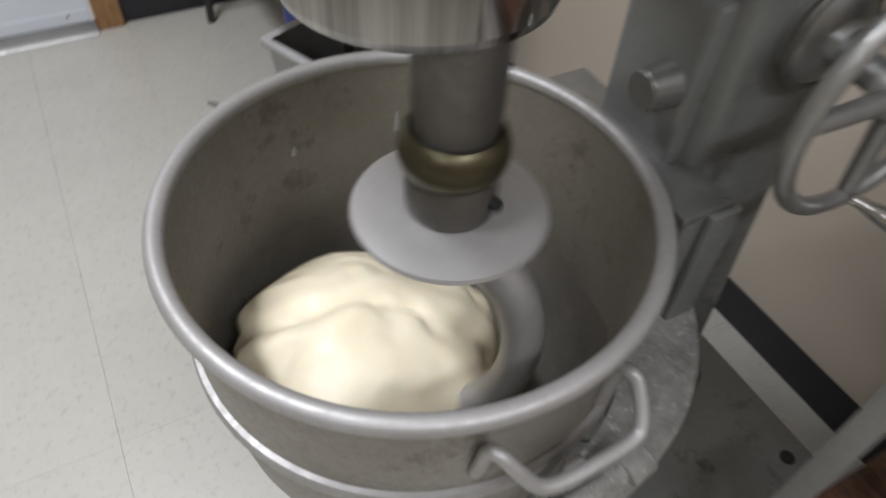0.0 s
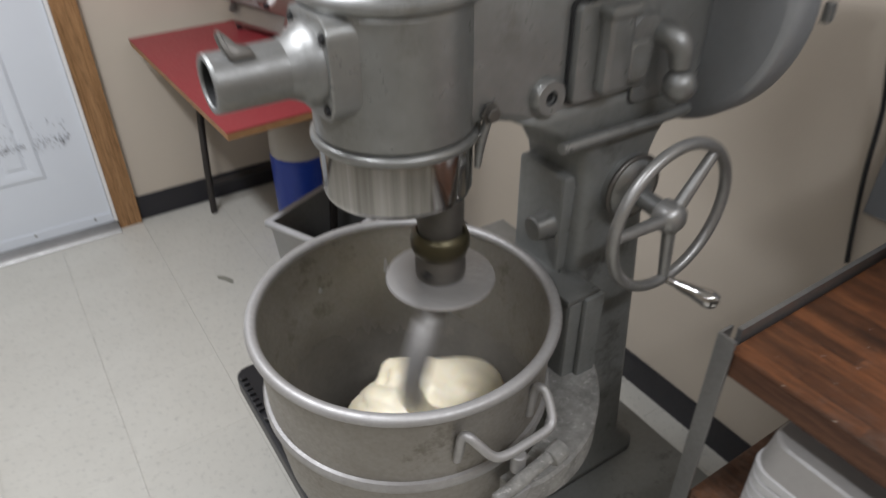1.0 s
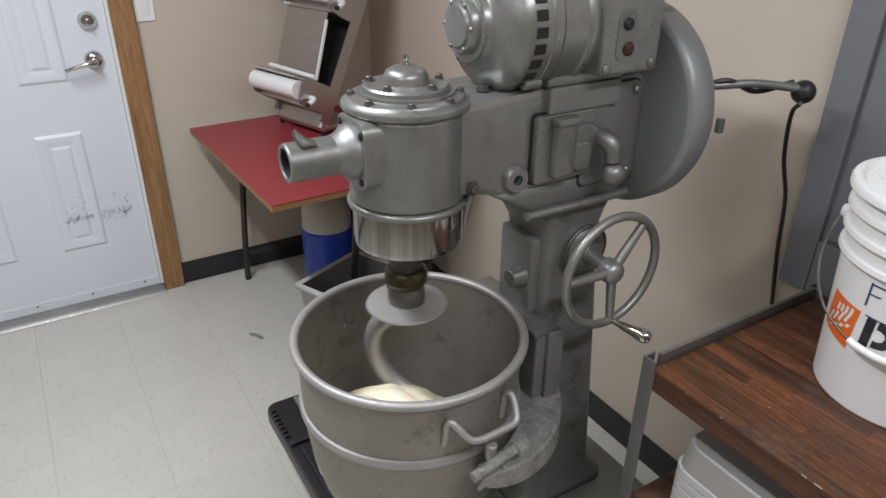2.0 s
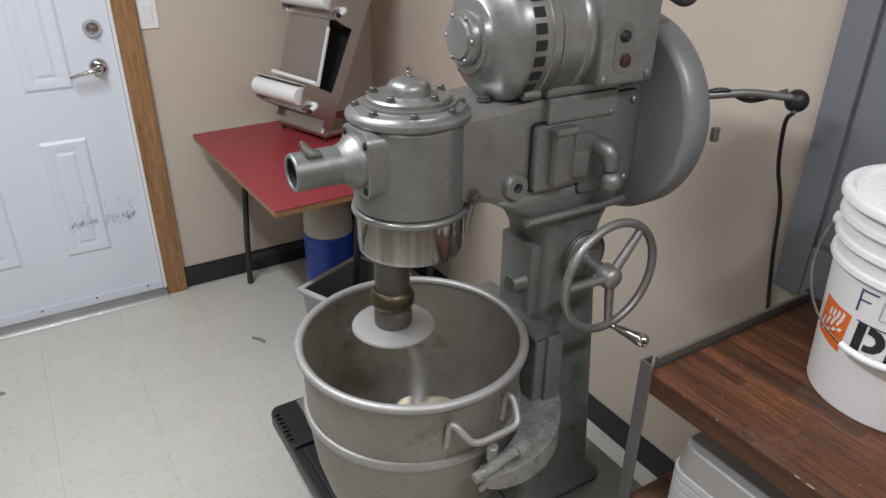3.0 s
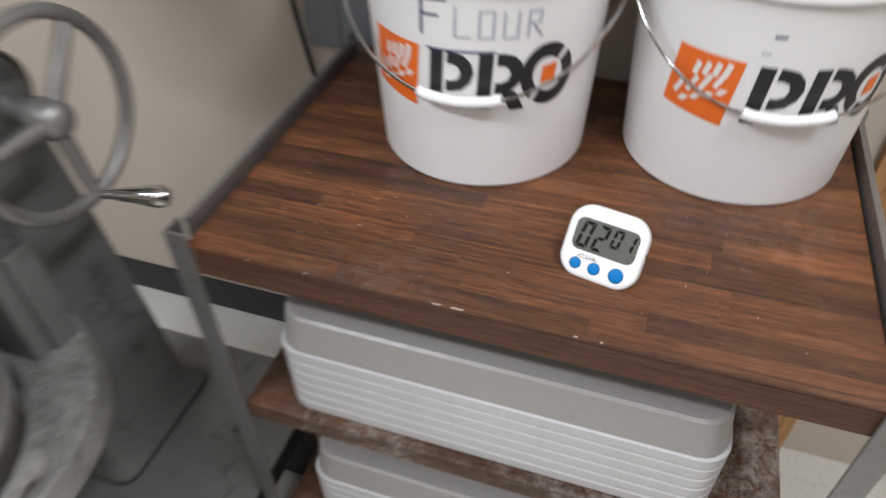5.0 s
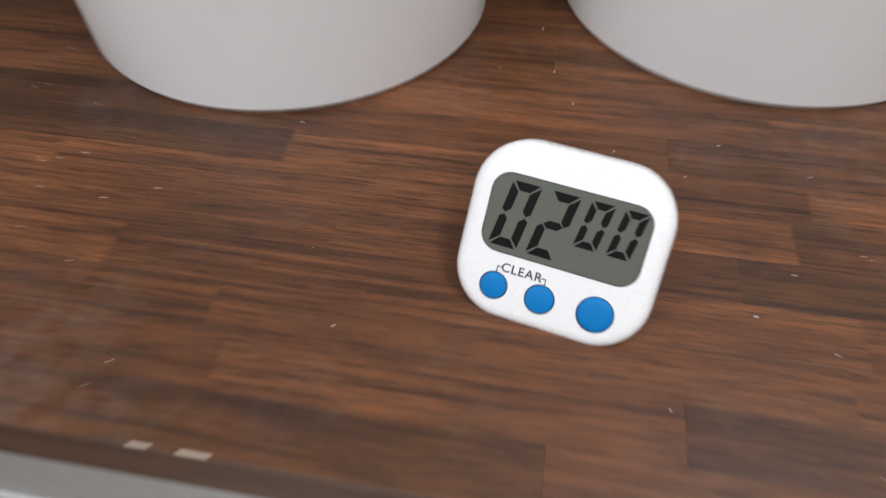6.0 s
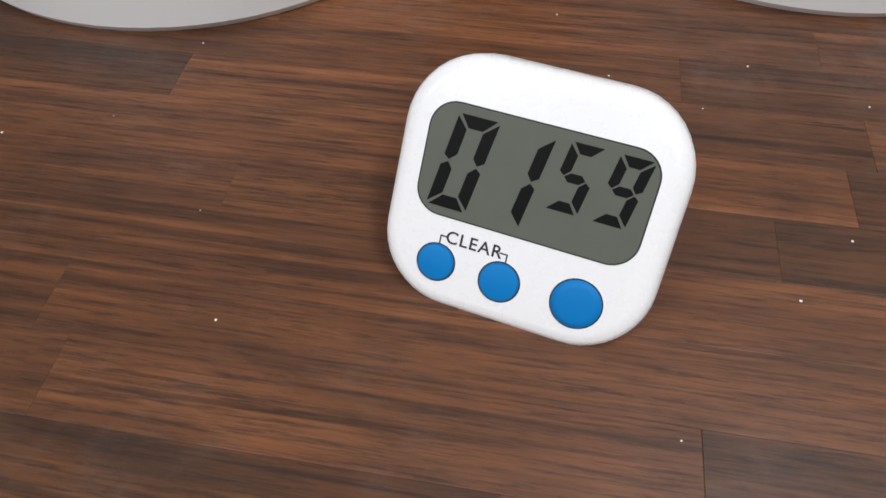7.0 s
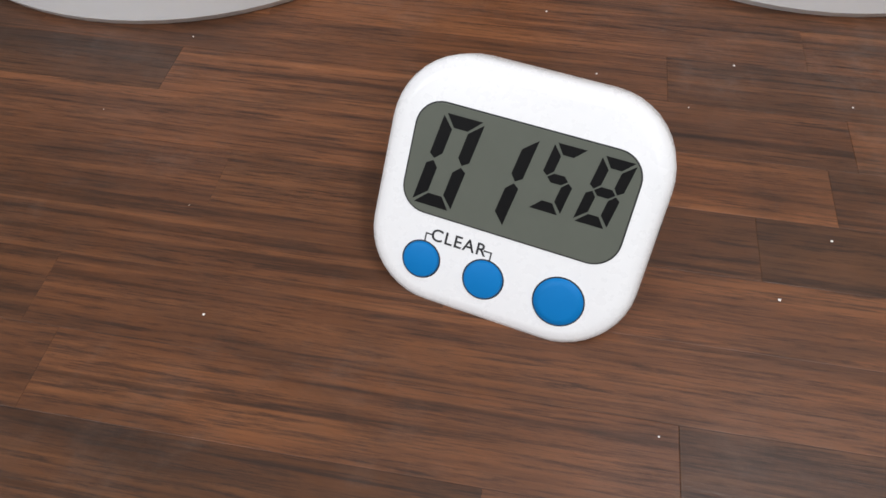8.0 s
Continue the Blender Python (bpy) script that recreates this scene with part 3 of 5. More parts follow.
def mixer_stand():
    s = thing("mixer_stand", "low black platform with a dusty grey top under the mixer", "platform", m=Matrix.Translation((-0.716, -1.810, 0)) @ Matrix.Diagonal((SIZE, SIZE, 1, 1)))
    x0, x1, y0, y1 = -0.355, 0.316, -0.40, 0.455
    part("deck", box(x0 + 0.075, x1 - 0.004, y0, y1 - 0.02, STAND_Z - 0.012, STAND_Z, 0.002), ENAMEL_DARK, s, "dusty grey steel deck")
    part("skirt", slab(rounded(x0, x1, y0, y1, 0.03), STAND_Z - 0.06, STAND_Z - 0.013, 0.006), RUBBER, s, "black plastic skirt")
    for x in (x0 + 0.2, x1 - 0.06):
        for y in (y0 + 0.06, y1 - 0.2):
            part("leg", slab(rounded(x - 0.03, x + 0.03, y - 0.03, y + 0.03, 0.01), 0.0, STAND_Z - 0.06, 0.003), RUBBER, s)
    part("edge_ridge", box(x0 + 0.024, x0 + 0.036, y0 + 0.03, y1 - 0.20, STAND_Z - 0.0135, STAND_Z - 0.003, 0.003), RUBBER, s)
    part("corner_cap", slab(rounded(x0 + 0.006, x0 + 0.07, y1 - 0.19, y1 - 0.17, 0.008), STAND_Z - 0.0135, STAND_Z - 0.001, 0.003), RUBBER, s)
    for k in range(7):
        part("rib", box(x0 + 0.004, x0 + 0.018, y1 - 0.045 - 0.018 * k, y1 - 0.035 - 0.018 * k, STAND_Z - 0.014, STAND_Z - 0.004, 0.002), RUBBER, s)
    # Black disc paints the shade down the bolt hole.
    part("bolt_hole_shade", turned([(0, 0.0006), (0.011, 0.0006), (0.0125, -0.004)], 20, Matrix.Translation((0.275, -0.355, STAND_Z))), DARK, s)


def mixer():
    m = thing("stand_mixer", "old grey enamelled planetary mixer with a running dough hook", "mixer", m=PLACED)
    # column, foot and flared neck
    bm = bmesh.new()
    levels = ((BASE_Z + 0.001, -0.752, -0.506, 0.083), (BASE_Z + 0.016, -0.752, -0.507, 0.082), (BASE_Z + 0.022, -0.750, -0.512, 0.078), (BASE_Z + 0.06, -0.742, -0.545, 0.068), (0.80, -0.735, -0.575, 0.066), (1.03, -0.728, -0.598, 0.066), (1.06, -0.733, -0.598, 0.067), (1.085, -0.746, -0.592, 0.070), (1.105, -0.766, -0.584, 0.073), (1.122, -0.790, -0.572, 0.076), (1.138, -0.816, -0.562, 0.0765), (1.152, -0.840, -0.555, 0.0765), (1.168, -0.868, -0.552, 0.0765))
    loops = []
    for z, xa, xb, h in levels:
        loops.append([bm.verts.new((x, y, z)) for x, y in rounded(xa, xb, AY - h, AY + h, 0.022 if z > BASE_Z + 0.05 else 0.03, 4)])
    for a, b in zip(loops, loops[1:]):
        for k in range(len(a)):
            bm.faces.new((a[k], a[(k + 1) % len(a)], b[(k + 1) % len(a)], b[k]))
    bm.faces.new(loops[0][::-1]), bm.faces.new(loops[-1])
    part("column", bm, ENAMEL_DARK, m, "dull grey enamelled column", 35)
    part("neck_bead", tube([(-0.80, AY - 0.086, 1.122), (-0.70, AY - 0.088, 1.122), (-0.60, AY - 0.088, 1.122), (-0.575, AY - 0.085, 1.122)], 0.008, 4, 10), ENAMEL, m)
    part("slide_face", box(-0.748, -0.722, AY - 0.046, AY + 0.052, 0.62, 1.045, 0.006), ENAMEL_DARK, m)
    part("slide_boss", rod((-0.745, AY - 0.02, 0.962), (-0.778, AY - 0.02, 0.962), 0.022, 0.018), ENAMEL, m)
    # arm
    bm = slab([(-0.96, 1.185), (-0.905, 1.178), (-0.86, 1.166), (-0.83, 1.148), (-0.80, 1.13), (-0.56, 1.13), (-0.545, 1.16), (-0.545, 1.325), (-0.56, 1.335), (-0.76, 1.335), (-0.90, 1.328), (-0.96, 1.325)], -0.075, 0.075, 0.012, Matrix.Translation((0, AY, 0)) @ TO_Y)
    part("arm", bm, ENAMEL, m, "", 35)
    # head
    axis = Matrix.Translation((AX, AY, 0))
    part("head", turned([(0, 1.17), (0.088, 1.17), (0.0925, 1.176), (0.092, 1.31), (0.09, 1.315), (0, 1.315)], 72, axis), ENAMEL, m, "grey enamelled gear head")
    part("top_flange", turned([(0, 1.314), (0.092, 1.314), (0.099, 1.318), (0.1005, 1.322), (0.099, 1.327), (0.09, 1.331), (0.088, 1.335), (0.074, 1.338), (0.0735, 1.342), (0, 1.342)], 72, axis), ENAMEL, m)
    part("cap_plate", turned([(0.0, 1.34), (0.064, 1.34), (0.066, 1.342), (0.066, 1.348), (0.063, 1.351), (0.045, 1.352), (0, 1.352)], 64, axis), ENAMEL, m)
    part("dome", turned([(0.036, 1.351), (0.0345, 1.355), (0.034, 1.362), (0.030, 1.370), (0.020, 1.3755), (0.008, 1.377), (0, 1.377)], 40, axis), ENAMEL, m)
    part("grease_nipple", turned([(0.0, 1.374), (0.006, 1.374), (0.006, 1.380), (0.0035, 1.381), (0.0035, 1.385), (0.005, 1.387), (0.004, 1.391), (0, 1.393)], 14, axis), CHROME, m, "small steel grease nipple")
    for k in range(8):
        a = radians(22 + 45 * k)
        bolt(m, (AX + 0.083 * math.cos(a), AY + 0.083 * math.sin(a), 1.336), (0, 0, 1), 0.0058, 0.006)
    for k in range(5):
        a = radians(-75 + 72 * k)
        bolt(m, (AX + 0.056 * math.cos(a), AY + 0.056 * math.sin(a), 1.351), (0, 0, 1), 0.0062, 0.008)
    part("bead", ring(0.0915, 0.0065, 1.166, axis), ENAMEL, m)
    part("drip_ring", turned([(0.084, 1.161), (0.0895, 1.159), (0.0900, 1.156), (0.0900, 1.100), (0.0885, 1.094), (0.084, 1.091), (0.0, 1.093)], 72, axis), REFLECTION_CHROME, m, "polished steel drip ring")
    # attachment hub, pointing along -x
    hx = Matrix.Translation((-1.075, AY - 0.014, 1.264)) @ Matrix.Rotation(radians(-90), 4, "Y")
    part("hub_flange", slab(rounded(-0.052, 0.052, -0.047, 0.047, 0.022, 5), -0.035, 0.0065, 0.0025, hx), ENAMEL, m)
    part("hub_neck", turned([(0.043, 0.006), (0.042, 0.014), (0.036, 0.020), (0.0315, 0.028), (0.029, 0.036), (0.0285, 0.105), (0.0275, 0.108), (0.0225, 0.108), (0.022, 0.106), (0.0215, 0.05), (0, 0.05)], 48, hx), CAST, m, "bare metal attachment hub")
    # Black lining paints the shade inside the bore.
    part("hub_bore_shade", turned([(0.0215, 0.1055), (0.0215, 0.055), (0, 0.055)], 36, hx), DARK, m)
    for k in range(4):
        a = radians(42 + 90 * k)
        bolt(m, hx @ V(0.051 * math.cos(a), 0.051 * math.sin(a), 0.0066), (-1, 0, 0), 0.0045, 0.003, DARK, "bolt")
    wing = [(-0.013, -0.001), (-0.009, 0.010), (0.002, 0.014), (0.013, 0.028), (0.018, 0.026), (0.016, 0.011), (0.011, -0.001)]
    part("thumb_screw", slab(wing, -0.0065, 0.0065, 0.004, Matrix.Translation((-1.152, AY - 0.030, 1.287)) @ Matrix.Rotation(radians(-28), 4, "X") @ TO_Y @ Matrix.Diagonal((-1, 1, 1, 1))), SHAFT, m, "wing-shaped thumb screw")
    # gear cover, lever and plugs on the side of the arm
    yf = AY - 0.0755
    part("side_plate", slab(rounded(-0.685, -0.565, 1.15, 1.325, 0.012), -0.002, 0.006, 0.003, Matrix.Translation((0, yf, 0)) @ TO_Y), ENAMEL, m)
    # Dark sheets added to draw the grimy line round the cover plates.
    part("cover_dark_edge", slab(rounded(-0.7965, -0.669, 1.1745, 1.2955, 0.009), -0.002, 0.003, 0, Matrix.Translation((0, yf, 0)) @ TO_Y), DARK, m)
    part("plate_dark_edge", slab(rounded(-0.6875, -0.5625, 1.1475, 1.3275, 0.013), -0.002, 0.0012, 0, Matrix.Translation((0, yf, 0)) @ TO_Y), DARK, m)
    part("gear_cover", slab(rounded(-0.793, -0.672, 1.178, 1.292, 0.008), -0.002, 0.014, 0.003, Matrix.Translation((0, yf, 0)) @ TO_Y), ENAMEL, m)
    part("cover_rib", slab(rounded(-0.765, -0.722, 1.185, 1.287, 0.010), 0.012, 0.032, 0.009, Matrix.Translation((0, yf, 0)) @ TO_Y), ENAMEL, m)
    part("cover_rib", slab(rounded(-0.718, -0.680, 1.190, 1.240, 0.012), 0.010, 0.024, 0.004, Matrix.Translation((0, yf, 0)) @ TO_Y), ENAMEL, m)
    part("rib_cap", slab(rounded(-0.768, -0.719, 1.276, 1.290, 0.006), 0.012, 0.036, 0.004, Matrix.Translation((0, yf, 0)) @ TO_Y), ENAMEL, m)
    part("plate_disc", turned([(0, 0.0225), (0.011, 0.0225), (0.0125, 0.021), (0.0125, 0.018), (0, 0.018)], 24, Matrix.Translation((-0.712, yf, 1.228)) @ TO_Y), CAST, m)
    part("index_plate", turned([(0, 0.02), (0.026, 0.02), (0.030, 0.014), (0.031, 0.0), (0, 0.0)], 32, Matrix.Translation((-0.690, yf, 1.242)) @ TO_Y), CAST, m)
    for x, z in ((-0.783, 1.282), (-0.783, 1.188), (-0.690, 1.186), (-0.690, 1.284), (-0.632, 1.295), (-0.578, 1.31), (-0.578, 1.165)):
        screw(m, (x, yf - 0.009, z), (0, -1, 0), 0.0065, 0.004)
    part("shift_lever", tube([(-0.662, yf - 0.005, 1.241), (-0.660, yf - 0.026, 1.242), (-0.655, yf - 0.042, 1.231), (-0.652, yf - 0.046, 1.205)], [0.0165, 0.0165, 0.016, 0.0135], 6, 16), CAST, m, "bare metal shift lever")
    part("lever_knob", turned([(0.0215 * math.sin(math.pi * k / 14), -0.0215 * math.cos(math.pi * k / 14)) for k in range(15)], 28, Matrix.Translation((-0.650, yf - 0.048, 1.183))), CAST, m, "round metal knob")
    part("oil_plug", turned([(0.0, 0.004), (0.007, 0.004), (0.009, 0.011), (0.02, 0.011), (0.024, 0.006), (0.024, -0.002), (0, -0.002)], 32, Matrix.Translation((-0.823, yf, 1.192)) @ TO_Y), ENAMEL, m)
    # Black cup paints the shade in the plug's hole.
    part("plug_hole_shade", turned([(0, 0.0045), (0.0075, 0.0045), (0.0085, 0.010)], 20, Matrix.Translation((-0.823, yf, 1.192)) @ TO_Y), DARK, m)
    bolt(m, (-0.905, AY - 0.078, 1.192), (0, -1, 0), 0.009, 0.010)
    bolt(m, (-0.912, AY - 0.070, 1.162), (-0.4, -1, 0), 0.007, 0.006)
    part("drip_clip", tube([(-0.905, AY - 0.076, 1.185), (-0.912, AY - 0.072, 1.155), (-0.914, AY - 0.070, 1.125)], [0.005, 0.006, 0.004], 4, 10), CAST, m)
    bolt(m, (-0.86, AY - 0.03, 1.332), (0, 0, 1), 0.010, 0.007)
    part("oil_cup", rod((-0.775, AY - 0.06, 1.33), (-0.778, AY - 0.064, 1.345), 0.005), CAST, m)
    # motor on its foot
    part("motor_foot", box(-0.775, -0.615, AY - 0.085, AY + 0.085, 1.3355, 1.352, 0.004), ENAMEL, m)
    part("foot_shim", box(-0.77, -0.62, AY - 0.088, AY + 0.08, 1.292, 1.3345, 0.004), ENAMEL_DARK, m)
    mz = 1.428
    mx = Matrix.Translation((-0.60, AY - 0.01, mz)) @ Matrix.Rotation(radians(-90), 4, "Y")
    part("motor_body", turned([(0, 0), (0.103, 0), (0.106, 0.004), (0.106, 0.115), (0.109, 0.118), (0.109, 0.126), (0.106, 0.13), (0.106, 0.165), (0.109, 0.168), (0.109, 0.178), (0, 0.178)], 64, mx), ENAMEL, m, "grey electric motor")
    part("motor_end", turned([(0.107, 0.177), (0.1065, 0.231), (0.102, 0.243), (0.091, 0.255), (0.070, 0.266), (0.058, 0.270), (0.055, 0.273), (0.054, 0.284), (0, 0.285)], 64, mx), ENAMEL, m)
    part("bearing_cap", turned([(0.0, 0.28), (0.042, 0.28), (0.042, 0.292), (0.039, 0.296), (0.033, 0.297), (0.030, 0.301), (0, 0.303)], 40, mx), ENAMEL, m)
    for k in range(6):
        a = radians(30 + 60 * k)
        screw(m, mx @ V(0.036 * math.cos(a), 0.036 * math.sin(a), 0.2965), (-1, 0, 0), 0.004, 0.003)
    part("vent_band", turned([(0.1066, 0.190), (0.1085, 0.192), (0.1085, 0.196), (0.1066, 0.198)], 64, mx), ENAMEL, m)
    # Raised black blocks paint the shade of the open vent slots.
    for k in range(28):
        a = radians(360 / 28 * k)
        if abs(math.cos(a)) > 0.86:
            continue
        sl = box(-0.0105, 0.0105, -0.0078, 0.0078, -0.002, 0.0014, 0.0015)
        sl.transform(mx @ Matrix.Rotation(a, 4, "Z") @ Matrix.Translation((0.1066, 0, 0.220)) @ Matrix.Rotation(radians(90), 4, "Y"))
        part("vent_slot_shade", sl, DARK, m)
    # Same painted shade for the slots on the end bell.
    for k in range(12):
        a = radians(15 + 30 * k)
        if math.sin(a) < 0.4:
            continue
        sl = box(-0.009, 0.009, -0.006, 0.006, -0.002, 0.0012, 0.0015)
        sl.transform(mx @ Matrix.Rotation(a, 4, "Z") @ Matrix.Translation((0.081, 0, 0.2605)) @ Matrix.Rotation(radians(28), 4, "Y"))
        part("vent_slot_shade", sl, DARK, m)
    part("motor_lug", rod((-0.822, AY - 0.080, mz - 0.082), (-0.79, AY - 0.080, mz - 0.082), 0.009), CAST, m)
    # switch box
    part("switch_box", slab(rounded(-0.708, -0.586, 1.352, 1.56, 0.010), -0.06, 0.0, 0.006, Matrix.Translation((0, AY - 0.125, 0)) @ TO_Y), ENAMEL, m, "grey switch box")
    part("switch_recess", slab(rounded(-0.681, -0.642, 1.372, 1.452, 0.018, 8), -0.001, 0.0015, 0.001, Matrix.Translation((0, AY - 0.125, 0)) @ TO_Y), CAST, m)
    part("push_button", turned([(0, 0.008), (0.006, 0.008), (0.009, 0.005), (0.0095, 0.0), (0, 0)], 20, Matrix.Translation((-0.662, AY - 0.126, 1.430)) @ TO_Y), RUBBER, m)
    part("push_button", turned([(0, 0.006), (0.008, 0.005), (0.011, 0.003), (0.0115, 0.0), (0, 0)], 20, Matrix.Translation((-0.656, AY - 0.126, 1.392)) @ TO_Y), RED_GLASS, m, "dark red stop button")
    for x, z in ((-0.697, 1.364), (-0.600, 1.366)):
        screw(m, (x, AY - 0.126, z), (0, -1, 0), 0.008, 0.004)
    # belt guard
    gx = Matrix.Translation((-0.487, AY, 1.263)) @ Matrix.Rotation(radians(-90), 4, "Y")
    part("belt_guard", turned([(0, 0.0), (0.173, 0.0), (0.183, 0.006), (0.186, 0.014), (0.186, 0.052), (0.181, 0.058), (0.173, 0.060), (0, 0.060)], 96, gx), GUARD, m, "round grey belt guard")
    part("guard_bulge", turned([(0, -0.001), (0.12, -0.001), (0.10, -0.022), (0, -0.024)], 64, gx), GUARD, m)
    part("guard_tab", box(-0.482, -0.470, AY - 0.191, AY - 0.180, 1.245, 1.270, 0.002), CAST, m)
    # speed rod with a black ball
    part("tension_rod", tube([(-0.47, AY - 0.10, 1.305), (-0.43, AY - 0.13, 1.308), (-0.37, AY - 0.165, 1.312), (-0.295, AY - 0.205, 1.302)], 0.0075, 6, 10), CAST, m)
    part("rod_wire", tube([(-0.46, AY - 0.10, 1.295), (-0.42, AY - 0.14, 1.318), (-0.36, AY - 0.16, 1.296), (-0.30, AY - 0.19, 1.312)], 0.005, 6, 8), RUBBER, m)
    part("rod_ball", turned([(0.021 * math.sin(math.pi * k / 14), -0.021 * math.cos(math.pi * k / 14)) for k in range(15)], 24, Matrix.Translation((-0.288, AY - 0.205, 1.296))), RUBBER, m, "black ball knob")
    loose = PLACED.inverted()
    part("wall_cord", tube([loose @ V(*q) for q in [(-0.221, -2.18, 1.245), (-0.195, -2.151, 1.211), (-0.15, -2.132, 1.105), (-0.105, -2.131, 1.002), (-0.096, -2.139, 0.873), (-0.093, -2.155, 0.756), (-0.093, -2.165, 0.697)]], 0.0042, 6, 8), RUBBER, m, "black power cord hanging on the wall")
    part("motor_cord", tube([(-0.59, AY - 0.11, 1.50), (-0.53, AY - 0.12, 1.47), (-0.50, AY - 0.12, 1.50), (-0.47, AY - 0.10, 1.62), (-0.45, AY - 0.05, 1.75)], 0.006, 6, 8), RUBBER, m)
    # handwheel for the bowl lift
    wx, wz, wy = -0.650, 1.006, -2.097
    part("wheel_flange", turned([(0, 0.03), (0.016, 0.03), (0.02, 0.022), (0.04, 0.018), (0.047, 0.010), (0.047, -0.02), (0, -0.02)], 40, Matrix.Translation((wx, AY - 0.068, wz + 0.012)) @ TO_Y), ENAMEL, m)
    part("flange_rim", ring(0.047, 0.004, 0.012, Matrix.Translation((wx, AY - 0.068, wz + 0.012)) @ TO_Y, 48), SHAFT, m)
    part("wheel_shaft", rod((wx, AY - 0.08, wz + 0.008), (wx, wy - 0.004, wz), 0.014), CAST, m)
    w = part("handwheel", ring(0.1065, 0.0083, 0.0, Matrix.Translation((wx, wy, wz)) @ TO_Y, 72, 16), WHEEL, m, "worn metal handwheel")
    part("wheel_hub", turned([(0, 0.018), (0.010, 0.018), (0.019, 0.012), (0.023, 0.0), (0.022, -0.016), (0, -0.018)], 32, Matrix.Translation((wx, wy, wz)) @ TO_Y), WHEEL, w)
    for a in (178, 52, -84):
        c, s = math.cos(radians(a)), math.sin(radians(a))
        part("spoke", rod((wx + 0.015 * c, wy, wz + 0.015 * s), (wx + 0.10 * c, wy, wz + 0.10 * s), 0.0095, 0.0078), WHEEL, w)
    part("crank_handle", turned([(0, 0.0), (0.006, 0.0), (0.006, 0.012), (0.008, 0.02), (0.010, 0.04), (0.0135, 0.058), (0.0135, 0.066), (0.009, 0.074), (0, 0.076)], 24, Matrix.Translation((wx + 0.012, wy - 0.008, wz - 0.104)) @ V(0.35, -0.9, -0.12).to_track_quat("Z", "Y").to_matrix().to_4x4()), CHROME, w, "polished crank grip")
    # yoke that carries the bowl
    part("yoke_slide", box(-0.772, -0.735, AY - 0.108, AY + 0.112, 0.70, 0.880, 0.006), ENAMEL_DARK, m)
    part("yoke_lip", box(-0.780, -0.722, AY - 0.112, AY + 0.115, 0.8805, 0.890, 0.003), ENAMEL, m)
    part("yoke_rail", box(-0.750, -0.715, AY - 0.118, AY - 0.1085, 0.70, 0.884, 0.003), ENAMEL_DARK, m)
    bm = bmesh.new()
    loops = []
    n = 44
    for k in range(n + 1):
        a = radians(-86 + 172 * k / n)
        c = abs(-86 + 172 * k / n) / 86
        zt = 0.75 - 0.02 * (1 - c)
        zb = zt - 0.03 - 0.045 * (1 - c) ** 0.7
        ri, ro = 0.2085, 0.236 + 0.076 * (1 - c) ** 0.8
        loops.append([bm.verts.new((AX + r * math.cos(a), AY + r * math.sin(a), z)) for r, z in ((ri, zb), (ro, zb), (ro, zt - 0.004), (ro - 0.004, zt), (ri, zt))])
    for a, b in zip(loops, loops[1:]):
        for k in range(5):
            bm.faces.new((a[k], a[(k + 1) % 5], b[(k + 1) % 5], b[k]))
    bm.faces.new(loops[0]), bm.faces.new(loops[-1][::-1])
    bmesh.ops.recalc_face_normals(bm, faces=bm.faces)
    part("yoke", bm, FLOURED, m, "flour-dusted bowl yoke")
    for s in (-1, 1):
        part("yoke_pin", rod((AX + 0.03, AY + s * 0.222, 0.77), (AX + 0.03, AY + s * 0.222, 0.80), 0.010), TIN_RIM, m)
        part("clamp", rod((AX - 0.022, AY + s * 0.246, 0.772), (AX + 0.085, AY + s * 0.236, 0.786), 0.0095, 0.0085), FLOURED, m)
        part("clamp_knob", rod((AX + 0.068, AY + s * 0.240, 0.782), (AX + 0.092, AY + s * 0.236, 0.787), 0.013), FLOURED, m)
        part("clamp_plate", slab([(-0.014, -0.030), (0.020, -0.022), (0.028, -0.004), (0.0, -0.008)], -0.004, 0.004, 0.0015, Matrix.Translation((AX + 0.005, AY + s * 0.243, 0.765)) @ TO_Y), TIN_RIM, m)
    # dough hook: shaft, collar, disc and spiral arm, carried round the head's axis
    h = part("hook_shaft", turned([(0, -0.005), (0.0325, -0.005), (0.0335, 0.0), (0.0335, 0.018), (0.029, 0.024), (0.028, 0.045), (0.0290, 0.070), (0.0305, 0.080), (0.0305, 0.17), (0, 0.17)], 40), SHAFT, m, "oily steel hook shaft")
    part("collar", turned([(0.031, 0.030), (0.036, 0.034), (0.0385, 0.042), (0.0385, 0.052), (0.036, 0.060), (0.031, 0.064)], 40), BRASS, h, "greasy brass collar")
    part("shield_disc", turned([(0, -0.012), (0.055, -0.010), (0.072, -0.014), (0.0735, -0.012), (0.072, -0.009), (0.052, -0.0055), (0, -0.006)], 64), TIN_RIM, h, "round steel shield disc")
    part("hook", tube([(0, 0, -0.008), (0.006, 0, -0.030), (0.036, 0.004, -0.050), (0.066, 0.006, -0.086), (0.078, 0.0, -0.135), (0.068, -0.010, -0.188), (0.034, -0.024, -0.230), (-0.014, -0.030, -0.243), (-0.052, -0.020, -0.238)], [0.025, 0.0225, 0.0195, 0.0182, 0.0172, 0.0164, 0.0156, 0.0142, 0.010], 7, 16), TIN_RIM, h, "smooth steel dough hook")
    part("key_pin", rod((0.030, 0, 0.012), (0.041, 0, 0.012), 0.005), DARK, h)
    return h


